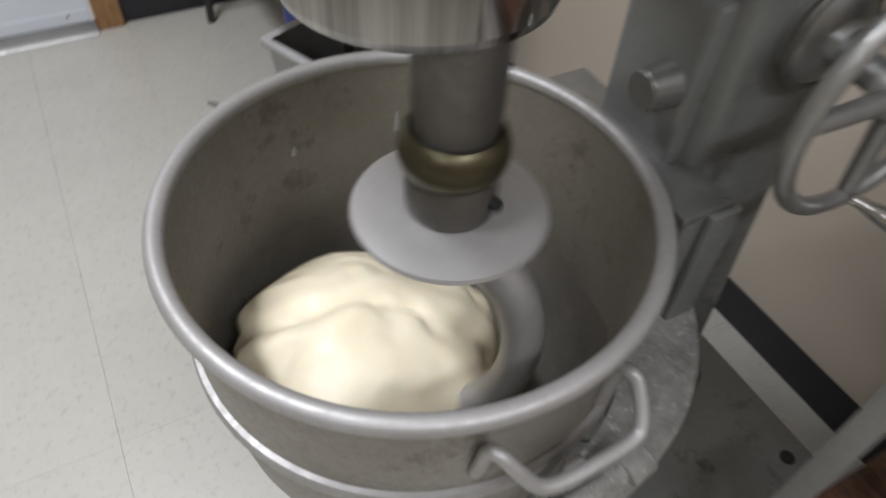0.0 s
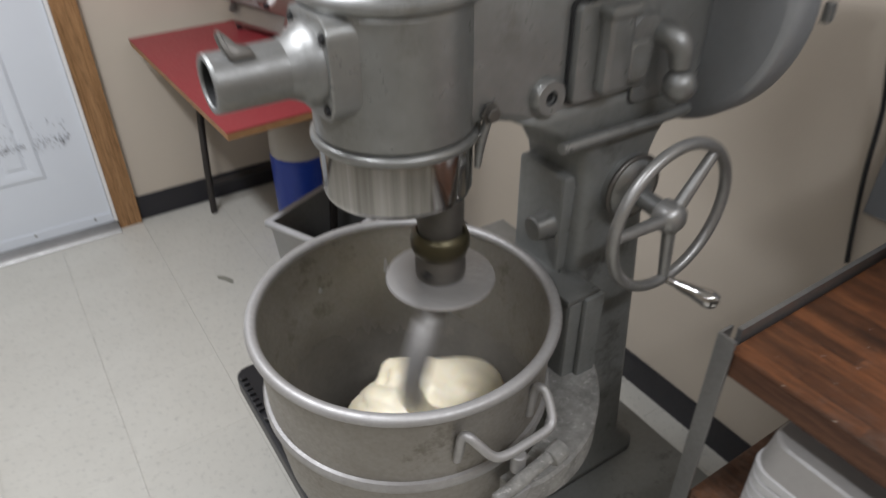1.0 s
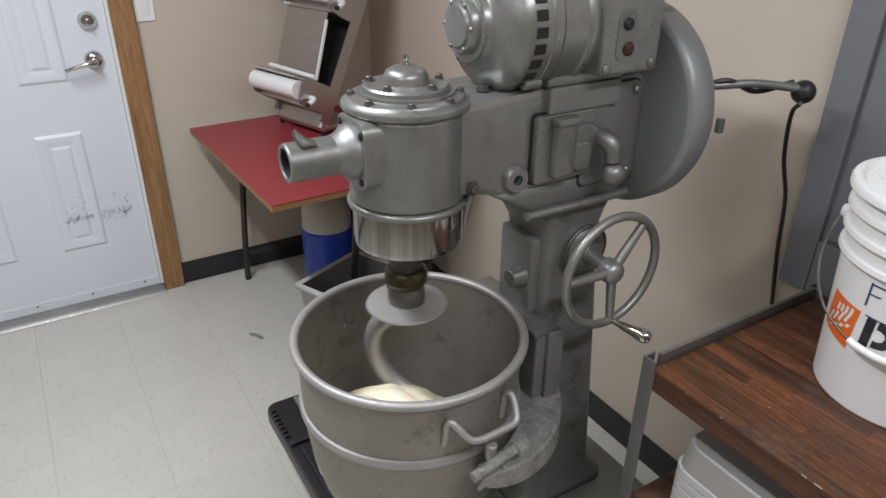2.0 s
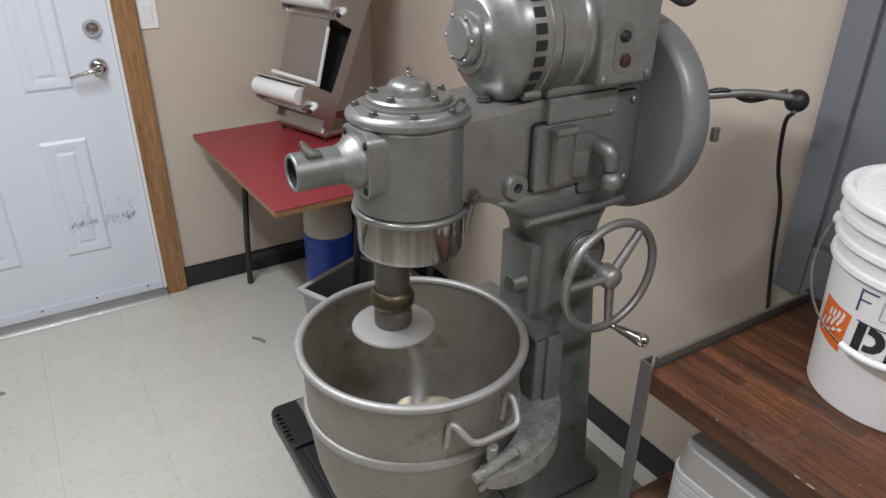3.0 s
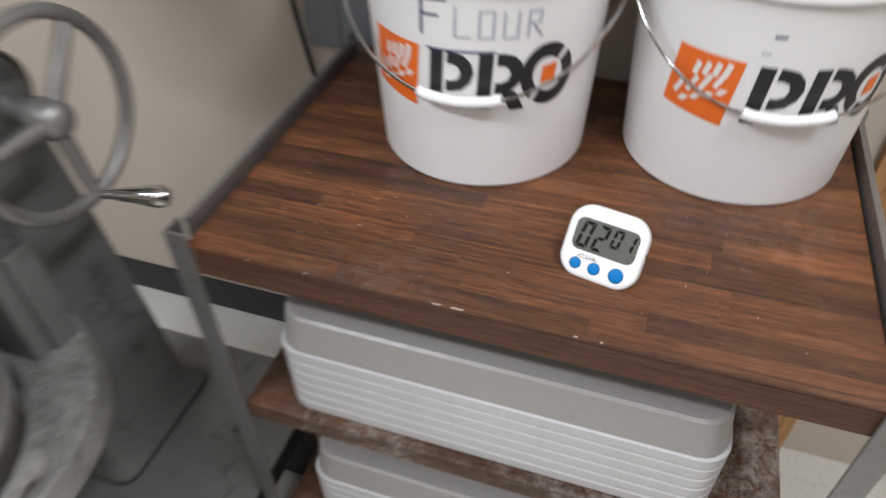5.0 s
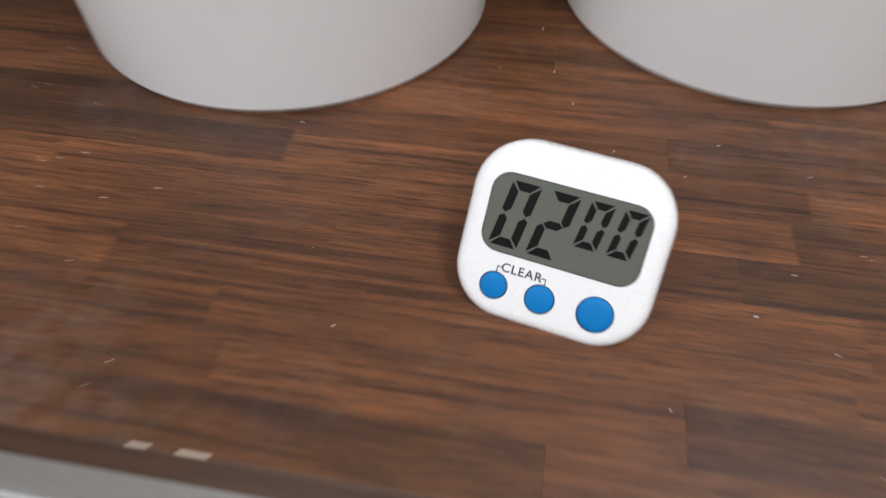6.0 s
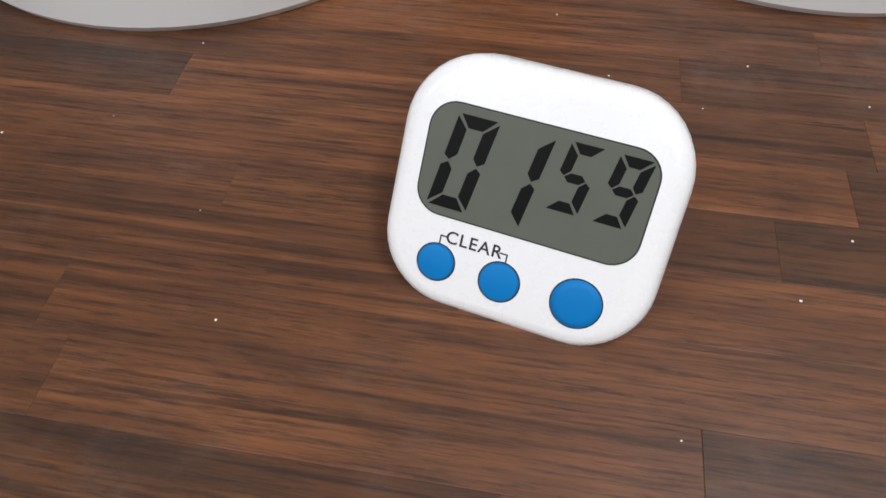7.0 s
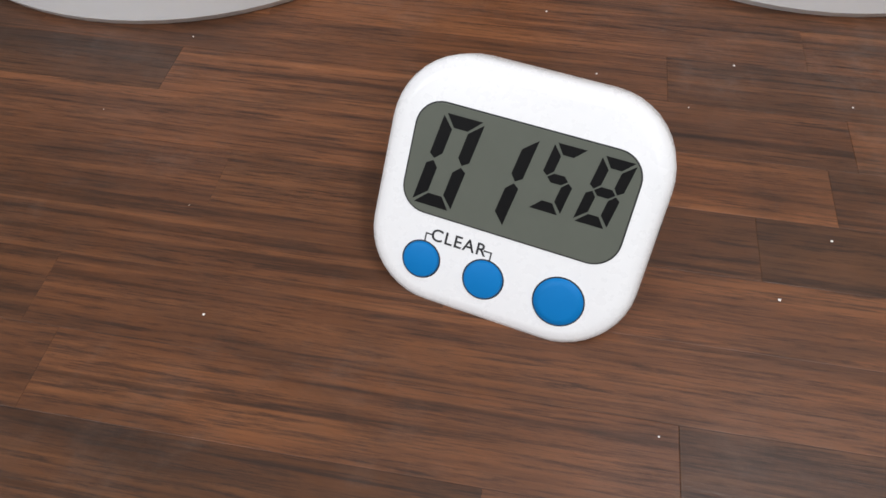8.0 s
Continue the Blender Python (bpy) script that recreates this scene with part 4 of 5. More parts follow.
def mixing_bowl():
    b = thing("mixing_bowl", "dull tinned steel mixing bowl with a rolled rim", "mixing bowl", m=PLACED @ Matrix.Translation((AX, AY, 0)))
    out = [(0, 0.505), (0.06, 0.507), (0.11, 0.520), (0.150, 0.550), (0.175, 0.600), (0.1895, 0.660), (0.1965, 0.72), (0.2, 0.79), (0.2025, 0.905)]
    part("shell", turned(out + [(max(r - 0.003, 0), z + (0.0035 if z < 0.6 else 0)) for r, z in out[::-1]], 96), TIN, b)
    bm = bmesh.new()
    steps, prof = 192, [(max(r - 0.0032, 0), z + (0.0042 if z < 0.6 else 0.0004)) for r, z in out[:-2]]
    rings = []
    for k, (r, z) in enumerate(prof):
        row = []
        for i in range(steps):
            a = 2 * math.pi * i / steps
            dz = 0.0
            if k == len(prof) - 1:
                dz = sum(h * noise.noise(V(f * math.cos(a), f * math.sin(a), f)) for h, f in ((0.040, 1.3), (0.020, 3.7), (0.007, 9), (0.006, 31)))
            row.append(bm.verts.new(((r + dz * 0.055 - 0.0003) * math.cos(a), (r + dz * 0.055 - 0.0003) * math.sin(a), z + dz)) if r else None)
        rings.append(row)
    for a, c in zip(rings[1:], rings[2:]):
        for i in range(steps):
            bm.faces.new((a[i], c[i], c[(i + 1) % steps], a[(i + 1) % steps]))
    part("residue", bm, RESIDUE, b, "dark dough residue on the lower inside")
    part("rim", ring(0.2055, 0.0082, 0.903, None, 96, 14), TIN_RIM, b, "bright rolled rim")
    part("band", turned([(0.1982, 0.786), (0.2045, 0.785), (0.2065, 0.781), (0.2065, 0.773), (0.2045, 0.769), (0.1978, 0.768)], 96), TIN_RIM, b, "worn steel band")
    part("foot_ring", turned([(0.10, 0.514), (0.112, 0.502), (0.112, 0.489), (0.104, 0.489), (0.098, 0.506)], 64), TIN, b)
    for s in (-1, 1):
        y = s * 0.200
        pts = [(-0.046, y - s * 0.004, 0.815), (-0.046, y + s * 0.002, 0.842), (-0.046, y + s * 0.006, 0.864), (-0.042, y + s * 0.013, 0.870), (-0.034, y + s * 0.023, 0.860), (-0.022, y + s * 0.034, 0.844), (-0.006, y + s * 0.039, 0.839), (0.028, y + s * 0.039, 0.839), (0.064, y + s * 0.036, 0.840), (0.074, y + s * 0.027, 0.850), (0.078, y + s * 0.010, 0.868), (0.076, y + s * 0.001, 0.872), (0.074, y - s * 0.007, 0.862), (0.072, y - s * 0.012, 0.815)]
        part("handle", tube(pts, 0.0060, 4, 14), TIN_RIM, b, "bent steel rod handle")


def dough():
    """A slack lump of dough with folds, origin at its middle."""
    bm = bmesh.new()
    bmesh.ops.create_icosphere(bm, subdivisions=5, radius=1.0)
    for v in bm.verts:
        p = v.co.normalized()
        k = 1 + 0.16 * noise.noise(p * 1.3 + V(3, 1, 2)) + 0.035 * noise.noise(p * 3.1)
        fold = noise.noise(V(p.x * 2.4 + p.y * 1.3, p.z * 2.0 - p.y * 1.1, 4.0))
        k -= 0.06 * math.exp(-(fold / 0.08) ** 2)
        # one deep crease where the lump is folded over itself, and fine stretch lines across it
        bend = -0.75 * p.x - 0.55 * p.y + 0.25 * p.z + 0.18 * noise.noise(p * 2.2)
        k -= 0.12 * math.exp(-((bend - 0.32) / 0.085) ** 2) * max(0.0, 0.35 + p.z)
        k += 0.07 * math.exp(-((bend - 0.55) / 0.16) ** 2)
        k += 0.012 * noise.noise(V(p.x * 3, p.y * 16, p.z * 16))
        low = min(p.z, 0.0)
        k *= 1 - 0.22 * low * low
        v.co = V(p.x * 0.157 * k, p.y * 0.141 * k, p.z * 0.122 * k)
    lump = part("bread_dough", bm, DOUGH, None, "", 180)
    return tagged(lump, "pale yellow bread dough lump in the mixing bowl", "dough")


# ---- bench with buckets and timer ----
TOP = 0.841
BX0, BX1, BY0, BY1 = -0.641, -0.13, -3.000, -2.280


def bench():
    b = thing("work_bench", "small bench of dark wooden staves in a grey steel frame", "bench", (0, 0, 0))
    top = part("top_core", box(BX0 + 0.004, BX1 - 0.002, BY0 + 0.003, BY1 - 0.003, TOP - 0.048, TOP - 0.004, 0.002), SHADED_EDGE_WOOD, b, "dark wooden top with shade painted on its edge")
    for x in (BX0 - 0.002, BX1 - 0.022):
        for y, s in ((BY1 + 0.003, 1), (BY0 - 0.003, -1)):
            part("post", slab([(0, 0), (0.028, 0), (0.028, 0.004), (0.004, 0.004), (0.004, 0.028), (0, 0.028)] if s < 0 else [(0, 0), (0.028, 0), (0.028, -0.004), (0.004, -0.004), (0.004, -0.028), (0, -0.028)], 0.0, TOP + 0.016, 0.0008, Matrix.Translation((x, y + (0.020 if s > 0 else -0.020), 0)) ), ANGLE, b, "grey angle-iron post")
    for y in (BY1 + 0.004, BY0 - 0.012):
        part("end_rail", box(BX0 + 0.024, BX1 - 0.024, y, y + 0.008, TOP - 0.03, TOP + 0.020, 0.001), ANGLE, b, "grey steel end rail")
    for z in (0.535, 0.215):
        part("shelf", box(BX0 + 0.006, BX1 - 0.006, BY0 + 0.002, BY1 - 0.002, z - 0.035, z, 0.003), SHELF_WOOD, b, "floury dark wooden shelf")
    rnd = random.Random(11)
    meshes = {}
    width = (BX1 - BX0) / 19
    for r in range(19):
        y = BY0
        first = True
        while y < BY1 - 0.004:
            n = rnd.choice((0.15, 0.19, 0.23, 0.27, 0.31)) * (rnd.choice((0.45, 0.7, 1.0)) if first else 1)
            first = False
            n = round(min(n, BY1 - y), 3)
            if BY1 - y - n < 0.05:
                n = round(BY1 - y, 3)
            if n not in meshes:
                bm = box(-width / 2, width / 2, -n / 2, n / 2, -0.004, 0, 0.00018)
                data = bpy.data.meshes.new("stave")
                bm.to_mesh(data)
                bm.free()
                data.materials.append(BENCH_WOOD)
                meshes[n] = data
            o = new("stave", meshes[n])
            o.parent = top
            o.location = (BX0 + width * (r + 0.5), y + n / 2, TOP + rnd.uniform(-0.00015, 0))
            y += n
    # pale chips knocked out of the worn front edge
    for y, n in ((-2.578, 0.009), (-2.600, 0.013), (-2.72, 0.004), (-2.745, 0.003), (-2.43, 0.003), (-2.36, 0.002)):
        part("edge_chip", box(BX0 - 0.0003, BX0 + 0.0010, y - n / 2, y + n / 2, TOP - 0.0014, TOP + 0.0003, 0.0004), CHIP_WOOD, b, "pale chip in the edge")
    # loose flour specks
    bm = bmesh.new()
    for k in range(120):
        x, y = rnd.uniform(BX0 + 0.01, BX1 - 0.02), rnd.uniform(BY0 + 0.01, BY1 - 0.01)
        if rnd.random() < 0.3:
            x, y = rnd.gauss(-0.50, 0.05), rnd.gauss(-2.44, 0.06)
        if not (BX0 < x < BX1 and BY0 < y < BY1):
            continue
        r = rnd.uniform(0.0002, 0.0006) if rnd.random() < 0.95 else 0.0009
        q = [bm.verts.new((x + r * dx, y + r * dy, TOP + dz * r + 0.0001)) for dx, dy, dz in ((-1, -0.4, 0), (0.7, -1, 0), (0.8, 0.8, 0), (-0.5, 1, 0), (0, 0, 0.9))]
        for a, c in ((0, 1), (1, 2), (2, 3), (3, 0)):
            bm.faces.new((q[a], q[c], q[4]))
    tagged(part("flour_specks", bm, PALE_INK), "loose white flour specks on the bench", "flour", kind="stuff")


def tray_stack(z, count, group):
    for k in range(count):
        t = thing("dough_tray", "white plastic dough tray upside down in a stack", "tray", (-0.385, -2.625, z + 0.021 * k), group)
        h = 0.075
        bm = bmesh.new()
        loops = []
        hx, hy = 0.235, 0.284
        for ix, zz in ((0.014, 0.0), (0.010, 0.003), (0.0035, h - 0.0185), (0.0, h - 0.0175), (0.0, h - 0.002), (0.002, h), (0.006, h - 0.001), (0.008, h - 0.016), (0.016, 0.006)):
            loops.append([bm.verts.new((x, y, h - zz)) for x, y in rounded(-hx + ix, hx - ix, -hy + ix, hy - ix, 0.035, 5)])
        lip = bmesh.new()
        rows = [[lip.verts.new(v.co) for v in row] for row in loops[2:8]]
        for row in loops[3:7]:
            for v in row:
                bm.verts.remove(v)
        for own, pairs in ((bm, ((loops[0], loops[1]), (loops[1], loops[2]), (loops[7], loops[8]))), (lip, list(zip(rows, rows[1:])))):
            for a, c in pairs:
                for i in range(len(a)):
                    own.faces.new((a[i], a[(i + 1) % len(a)], c[(i + 1) % len(a)], c[i]))
        bm.faces.new(loops[0]), bm.faces.new(loops[8][::-1])
        for own in (bm, lip):
            bmesh.ops.recalc_face_normals(own, faces=own.faces)
        part("shell", bm, TRAY_SHADED, t)
        part("rim", lip, TRAY_LIP_LIT, t, "lip with its highlight painted in a paler tone")


def bucket(x, y, turn, label, shift, written):
    """Five-gallon pail, origin at the middle of its base, printed side along -x before turning."""
    b = thing("plastic_bucket", label, "bucket", m=pose(x, y, TOP, 0, 0, turn) @ Matrix.Diagonal((1, 1, 1.075, 1)), group="buckets on the bench")
    r0, r1, h = 0.1315, 0.1515, 0.385
    def rad(z):
        return r0 + (r1 - r0) * z / h
    prof = [(0, 0.004), (r0 - 0.006, 0.004), (r0 - 0.006, 0.0), (r0 - 0.002, 0.0), (r0, 0.003), (rad(0.226), 0.226)]
    for z in (0.230, 0.264, 0.298):
        prof += [(rad(z) + 0.006, z), (rad(z) + 0.008, z + 0.003), (rad(z) + 0.007, z + 0.010), (rad(z) + 0.001, z + 0.012), (rad(z) + 0.001, z + 0.030)]
    prof += [(rad(h) + 0.004, 0.3285), (rad(h) + 0.006, 0.331)]
    part("body", turned(prof, 72), BUCKET, b)
    part("lid", turned([(rad(h) + 0.0065, 0.3280), (rad(h) + 0.009, 0.3305), (rad(h) + 0.009, 0.3400), (rad(h) + 0.006, 0.3440), (rad(h) - 0.004, 0.3440), (rad(h) - 0.008, 0.3390), (rad(h) - 0.012, 0.3370), (0, 0.3370)], 72), WHITE_PLASTIC, b, "white snap lid")

    def wrap(outline, material, name, lift=0.0006, label_text="", parent=b):
        """A print on the curved wall: outline in metres along the wall and up."""
        cells = bmesh.new()
        f = cells.faces.new([cells.verts.new((u, w, 0)) for u, w in outline])
        bmesh.ops.triangulate(cells, faces=[f])
        for _ in range(3):
            long = [e for e in cells.edges if e.calc_length() > 0.008]
            if long:
                bmesh.ops.subdivide_edges(cells, edges=long, cuts=1)
                bmesh.ops.triangulate(cells, faces=cells.faces)
        for v in cells.verts:
            u, w = v.co.x * 1.17 + shift + 0.004, v.co.y
            a = math.pi + u / rad(w)
            r = rad(w) + lift
            v.co = (r * math.cos(a), r * math.sin(a), w)
        bmesh.ops.recalc_face_normals(cells, faces=cells.faces)
        return part(name, cells, material, parent, label_text, 180)

    def slant(pts, dx, dz, k=0.06):
        return [(dx + u + k * (w - 0.0), dz + w) for u, w in pts]

    z0 = 0.105
    # orange square with white diagonal marks, and black letter-like blocks beside it
    sq = [(-0.086, z0 - 0.001), (-0.025, z0 - 0.009), (-0.018, z0 + 0.063), (-0.079, z0 + 0.065)]
    wrap(sq, ORANGE, "orange_square", 0.0006, "orange printed square")
    for k in range(4):
        u = -0.077 + 0.012 * k
        wrap([(u, z0 + 0.014 + 0.006 * k), (u + 0.0045, z0 + 0.012 + 0.006 * k), (u + 0.012, z0 + 0.030 + 0.006 * k), (u + 0.0075, z0 + 0.032 + 0.006 * k)], PALE_INK, "white_mark", 0.0011)
        u = -0.062 + 0.009 * k
        wrap([(u, z0 + 0.040 + 0.002 * k), (u + 0.005, z0 + 0.038 + 0.002 * k), (u + 0.008, z0 + 0.052 + 0.002 * k), (u + 0.003, z0 + 0.054 + 0.002 * k)], PALE_INK, "white_mark", 0.0011)
        u = -0.070 + 0.011 * k
        wrap([(u, z0 + 0.006 + 0.006 * k), (u + 0.006, z0 + 0.006 + 0.006 * k), (u + 0.011, z0 + 0.013 + 0.006 * k), (u + 0.004, z0 + 0.013 + 0.006 * k)], PALE_INK, "white_mark", 0.0011)

    def arc(cx, cy, ra, rb, a0, a1, n=12, sx=1.0):
        out = [(cx + sx * ra * math.cos(radians(a0 + (a1 - a0) * k / n)), cy + ra * math.sin(radians(a0 + (a1 - a0) * k / n))) for k in range(n + 1)]
        return out + [(cx + sx * rb * math.cos(radians(a1 + (a0 - a1) * k / n)), cy + rb * math.sin(radians(a1 + (a0 - a1) * k / n))) for k in range(n + 1)]

    for u in (-0.010, 0.036):
        wrap(slant([(0, 0), (0.013, 0), (0.013, 0.062), (0, 0.062)], u, z0), INK, "print_bar")
        wrap([(x2 + 0.06 * (w2 - z0), w2) for x2, w2 in [(u + 0.0165, z0 + 0.062), (u + 0.0165, z0 + 0.049)] + [(u + 0.022 + 0.008 * math.cos(radians(q)), z0 + 0.0395 + 0.0095 * math.sin(radians(q))) for q in (90, 45, 0, -45, -90)] + [(u + 0.0165, z0 + 0.030), (u + 0.0165, z0 + 0.018)] + [(u + 0.022 + 0.020 * math.cos(radians(q)), z0 + 0.040 + 0.022 * math.sin(radians(q))) for q in (-90, -60, -30, 0, 30, 60, 90)]], INK, "print_bow")
    wrap([(0.060, z0 + 0.020), (0.073, z0 + 0.020), (0.082, z0 - 0.002), (0.068, z0 - 0.002)], INK, "print_leg")
    wrap(arc(0.104, z0 + 0.034, 0.034, 0.019, 48, 228, 14, 0.78), INK, "print_arc")
    wrap(arc(0.106, z0 + 0.033, 0.034, 0.019, -126, 40, 14, 0.78), INK, "print_arc")
    wrap([(0.097, z0 + 0.024), (0.112, z0 + 0.026), (0.114, z0 + 0.045), (0.099, z0 + 0.043)], ORANGE, "orange_block")
    # marker writing: one clear letter and faint strokes on the first pail, two short strokes on the other
    def stroke(u0, u1, w0, w1, ink, name="pen_stroke"):
        k = 1.35 if written else 1.0
        u0, u1, w0, w1 = u0 * k, u1 * k, 0.190 + (w0 - 0.190) * k, 0.190 + (w1 - 0.190) * k
        tilt = 0.0012 if written else 0.0
        wrap([(u0, w0), (u1, w0 + tilt), (u1 + tilt, w1 + tilt), (u0 + tilt, w1)], ink, name, 0.0008)
    if written:
        stroke(-0.012, -0.0098, 0.183, 0.2115, PEN)
        stroke(-0.0097, 0.007, 0.2092, 0.2115, PEN)
        stroke(-0.0097, 0.0015, 0.1975, 0.1996, PEN)
        stroke(-0.008, 0.040, 0.1725, 0.1742, PEN)
        # the other four letters, rubbed faint
        for u0, u1, w0, w1 in (
                (0.012, 0.0136, 0.184, 0.207), (0.0137, 0.023, 0.184, 0.1855),
                (0.028, 0.0296, 0.184, 0.205), (0.0297, 0.037, 0.2035, 0.205), (0.0297, 0.037, 0.184, 0.1855), (0.0371, 0.0387, 0.184, 0.205),
                (0.044, 0.0456, 0.184, 0.204), (0.0457, 0.053, 0.184, 0.1855), (0.0531, 0.0547, 0.184, 0.204),
                (0.060, 0.0616, 0.184, 0.204), (0.0617, 0.068, 0.2025, 0.204), (0.0681, 0.0697, 0.194, 0.204), (0.0617, 0.068, 0.194, 0.1955)):
            stroke(u0, u1, w0, w1, FAINT_PEN)
        wrap([(1.35 * u, 0.190 + 1.35 * (w - 0.190)) for u, w in ((0.0638, 0.1942), (0.0658, 0.1942), (0.0718, 0.184), (0.0698, 0.184))], FAINT_PEN, "pen_stroke", 0.0008)
    else:
        stroke(-0.004, 0.006, 0.196, 0.1985, PEN)
        stroke(-0.010, -0.002, 0.179, 0.181, FAINT_PEN)
    # bail with a plastic grip, hanging down in front
    re = rad(0.29) + 0.010
    for s in (-1, 1):
        part("ear", turned([(0, 0.012), (0.010, 0.012), (0.013, 0.006), (0.014, -0.006), (0, -0.006)], 20, Matrix.Translation((0, s * re, 0.258)) @ Matrix.Rotation(radians(-90 * s), 4, "X")), WHITE_PLASTIC, b)
    ry = re + 0.012
    pts = []
    for k in range(17):
        a = math.pi * k / 16
        dip = math.sin(a)
        pts.append((-(rad(0.11) + 0.012) * dip ** 0.85 - 0.001, ry * math.cos(a), 0.258 - 0.140 * dip ** 0.9))
    part("bail", tube(pts, 0.0019, 3, 8), CHROME, b, "thin wire bail")
    mid = [tuple(p * 0.4 + q * 0.6 for p, q in zip(pts[k], pts[k + d])) for k, d in ((6, 1), (10, -1))]
    part("grip", tube([mid[0], pts[7], pts[8], pts[9], mid[1]], 0.0060, 4, 12), WHITE_PLASTIC, b, "white plastic grip")
    return b


def grey_panel():
    p = thing("grey_board", "grey painted panel fixed upright on the beige wall", "panel", (WALL_X, 0, 0))
    y0, y1, z0, z1 = -2.545, -2.163, 0.815, 1.86
    part("board", box(-0.012, -0.001, y0, y1, z0, z1, 0.003), GREY_PANEL, p)
    for a, b, c, d in ((y1 - 0.066, y1, z0, z1), (y0, y0 + 0.066, z0, z1), (y0 + 0.066, y1 - 0.066, z0, z0 + 0.125), (y0 + 0.066, y1 - 0.066, z1 - 0.125, z1)):
        part("stile", box(-0.024, -0.0125, a + 0.0006, b - 0.0006, c + 0.0006, d - 0.0006, 0.003), GREY_PANEL, p)
    part("inset", box(-0.0195, -0.0125, y0 + 0.074, y1 - 0.074, z0 + 0.133, z1 - 0.133, 0.004), GREY_PANEL, p)


SEGS = "abcdefg"
DIGITS = {"0": "abcdef", "1": "bc", "2": "abged", "5": "afgcd", "8": "abcdefg", "9": "abcdfg"}
READINGS = ((0.0, "0201"), (5.75, "0200"), (6.72, "0159"), (7.75, "0158"))


def timer():
    """Digital timer leaning back on its stand. Each bar of the display is a part that sinks into the panel when it is off."""
    yaw, tilt = radians(-101.8), radians(54.1)
    u = V(math.cos(yaw), math.sin(yaw), 0)
    v = V(-math.sin(yaw) * math.cos(tilt), math.cos(yaw) * math.cos(tilt), math.sin(tilt))
    n = u.cross(v)
    c = V(-0.5635, -2.7224, TOP + 0.0006) + 0.0453 * v
    m = Matrix(((u.x, v.x, n.x, c.x), (u.y, v.y, n.y, c.y), (u.z, v.z, n.z, c.z), (0, 0, 0, 1))) @ Matrix.Diagonal((1.03, 1.03, 1.03, 1))
    t = thing("kitchen_timer", "white digital kitchen timer with three blue buttons on the bench", "kitchen timer", m=m)
    bm = bmesh.new()
    loops = []
    for inset, z in ((0.004, -0.022), (0.001, -0.019), (0.0, -0.014), (0.0, -0.004), (0.0008, -0.0018), (0.0025, -0.0004), (0.005, 0.0)):
        loops.append([bm.verts.new((x, y, z)) for x, y in rounded(-0.0410 + inset, 0.0410 - inset, -0.0447 + inset, 0.0311 - inset, 0.0225 - inset, 10)])
    for a, b in zip(loops, loops[1:]):
        for k in range(len(a)):
            bm.faces.new((a[k], a[(k + 1) % len(a)], b[(k + 1) % len(a)], b[k]))
    bm.faces.new(loops[0][::-1]), bm.faces.new(loops[-1])
    part("case", bm, WHITE_PLASTIC, t, "glossy white case")
    part("display_seam", slab(rounded(-0.0327, 0.0327, -0.0163, 0.0171, 0.0080, 8), -0.001, 0.0002, 0.0001, None), DARK, t)
    part("display", slab(rounded(-0.0323, 0.0323, -0.0159, 0.0167, 0.0077, 8), -0.001, 0.0005, 0.0002), LCD, t, "grey liquid crystal display")
    for x, y, r in ((-0.0223, -0.0306, 0.0057), (-0.0024, -0.0308, 0.0060), (0.0206, -0.0301, 0.0073)):
        part("button_well", turned([(0, 0.0001), (r + 0.0004, 0.0001), (r + 0.0005, -0.001)], 32, Matrix.Translation((x, y, 0))), INK, t)
        part("button", turned([(0, 0.0013), (r * 0.7, 0.00125), (r * 0.93, 0.0009), (r, 0.0003), (r, -0.001)], 36, Matrix.Translation((x, y, 0))), BUTTON_BLUE, t, "round blue button")
    def letters(word, x, y, size, material, name="lettering"):
        cu = bpy.data.curves.new(name, "FONT")
        cu.body, cu.size, cu.align_x, cu.align_y, cu.extrude = word, size, "CENTER", "CENTER", 0.00004
        cu.offset, cu.space_character = (size * 0.010 if len(word) > 1 else 0.0), 1.12
        cu.materials.append(material)
        o = new(name, cu)
        o.parent, o.location = t, (x, y, 0.0001 if y < -0.0165 else 0.00055)
        return o
    letters("CLEAR", -0.0122, -0.0221, 0.0054, INK)
    for s, x in ((1, -0.0226), (-1, -0.0017)):
        part("bracket_line", box(x, x + s * 0.0026, -0.02225, -0.02185, 0, 0.00012, 0), INK, t)
        part("bracket_line", box(x, x + s * 0.0004, -0.0249, -0.02185, 0, 0.00013, 0), INK, t)
    units = [letters("M", 0.0092, -0.0099, 0.0052, LCD_INK), letters("S", 0.0226, -0.0099, 0.0058, LCD_INK)]
    part("prop_leg", box(-0.016, 0.016, 0.004, 0.010, -0.060, -0.020, 0.002), WHITE_PLASTIC, t)
    part("slide_switch", box(0.0395, 0.0416, -0.006, -0.001, -0.013, -0.009, 0.0005), INK, t)
    # display bars
    bars = []
    for d, (cx, cy, hw, hh, th) in enumerate(((-0.0207, 0.0004, 0.0060, 0.0138, 0.0036), (-0.0048, 0.0004, 0.0060, 0.0138, 0.0036), (0.0108, 0.0046, 0.0047, 0.0098, 0.0029), (0.0240, 0.0046, 0.0047, 0.0098, 0.0029))):
        g = 0.0003
        flat = [(-hw + g + th * 0.12, hh), (hw - g - th * 0.12, hh), (hw - th - g, hh - th), (-hw + th + g, hh - th)]
        side = [(-hw, hh - g - th * 0.12), (-hw + th, hh - th - g * 2), (-hw + th, th * 0.55 + g), (-hw + th * 0.5, g), (-hw, th * 0.35 + g)]
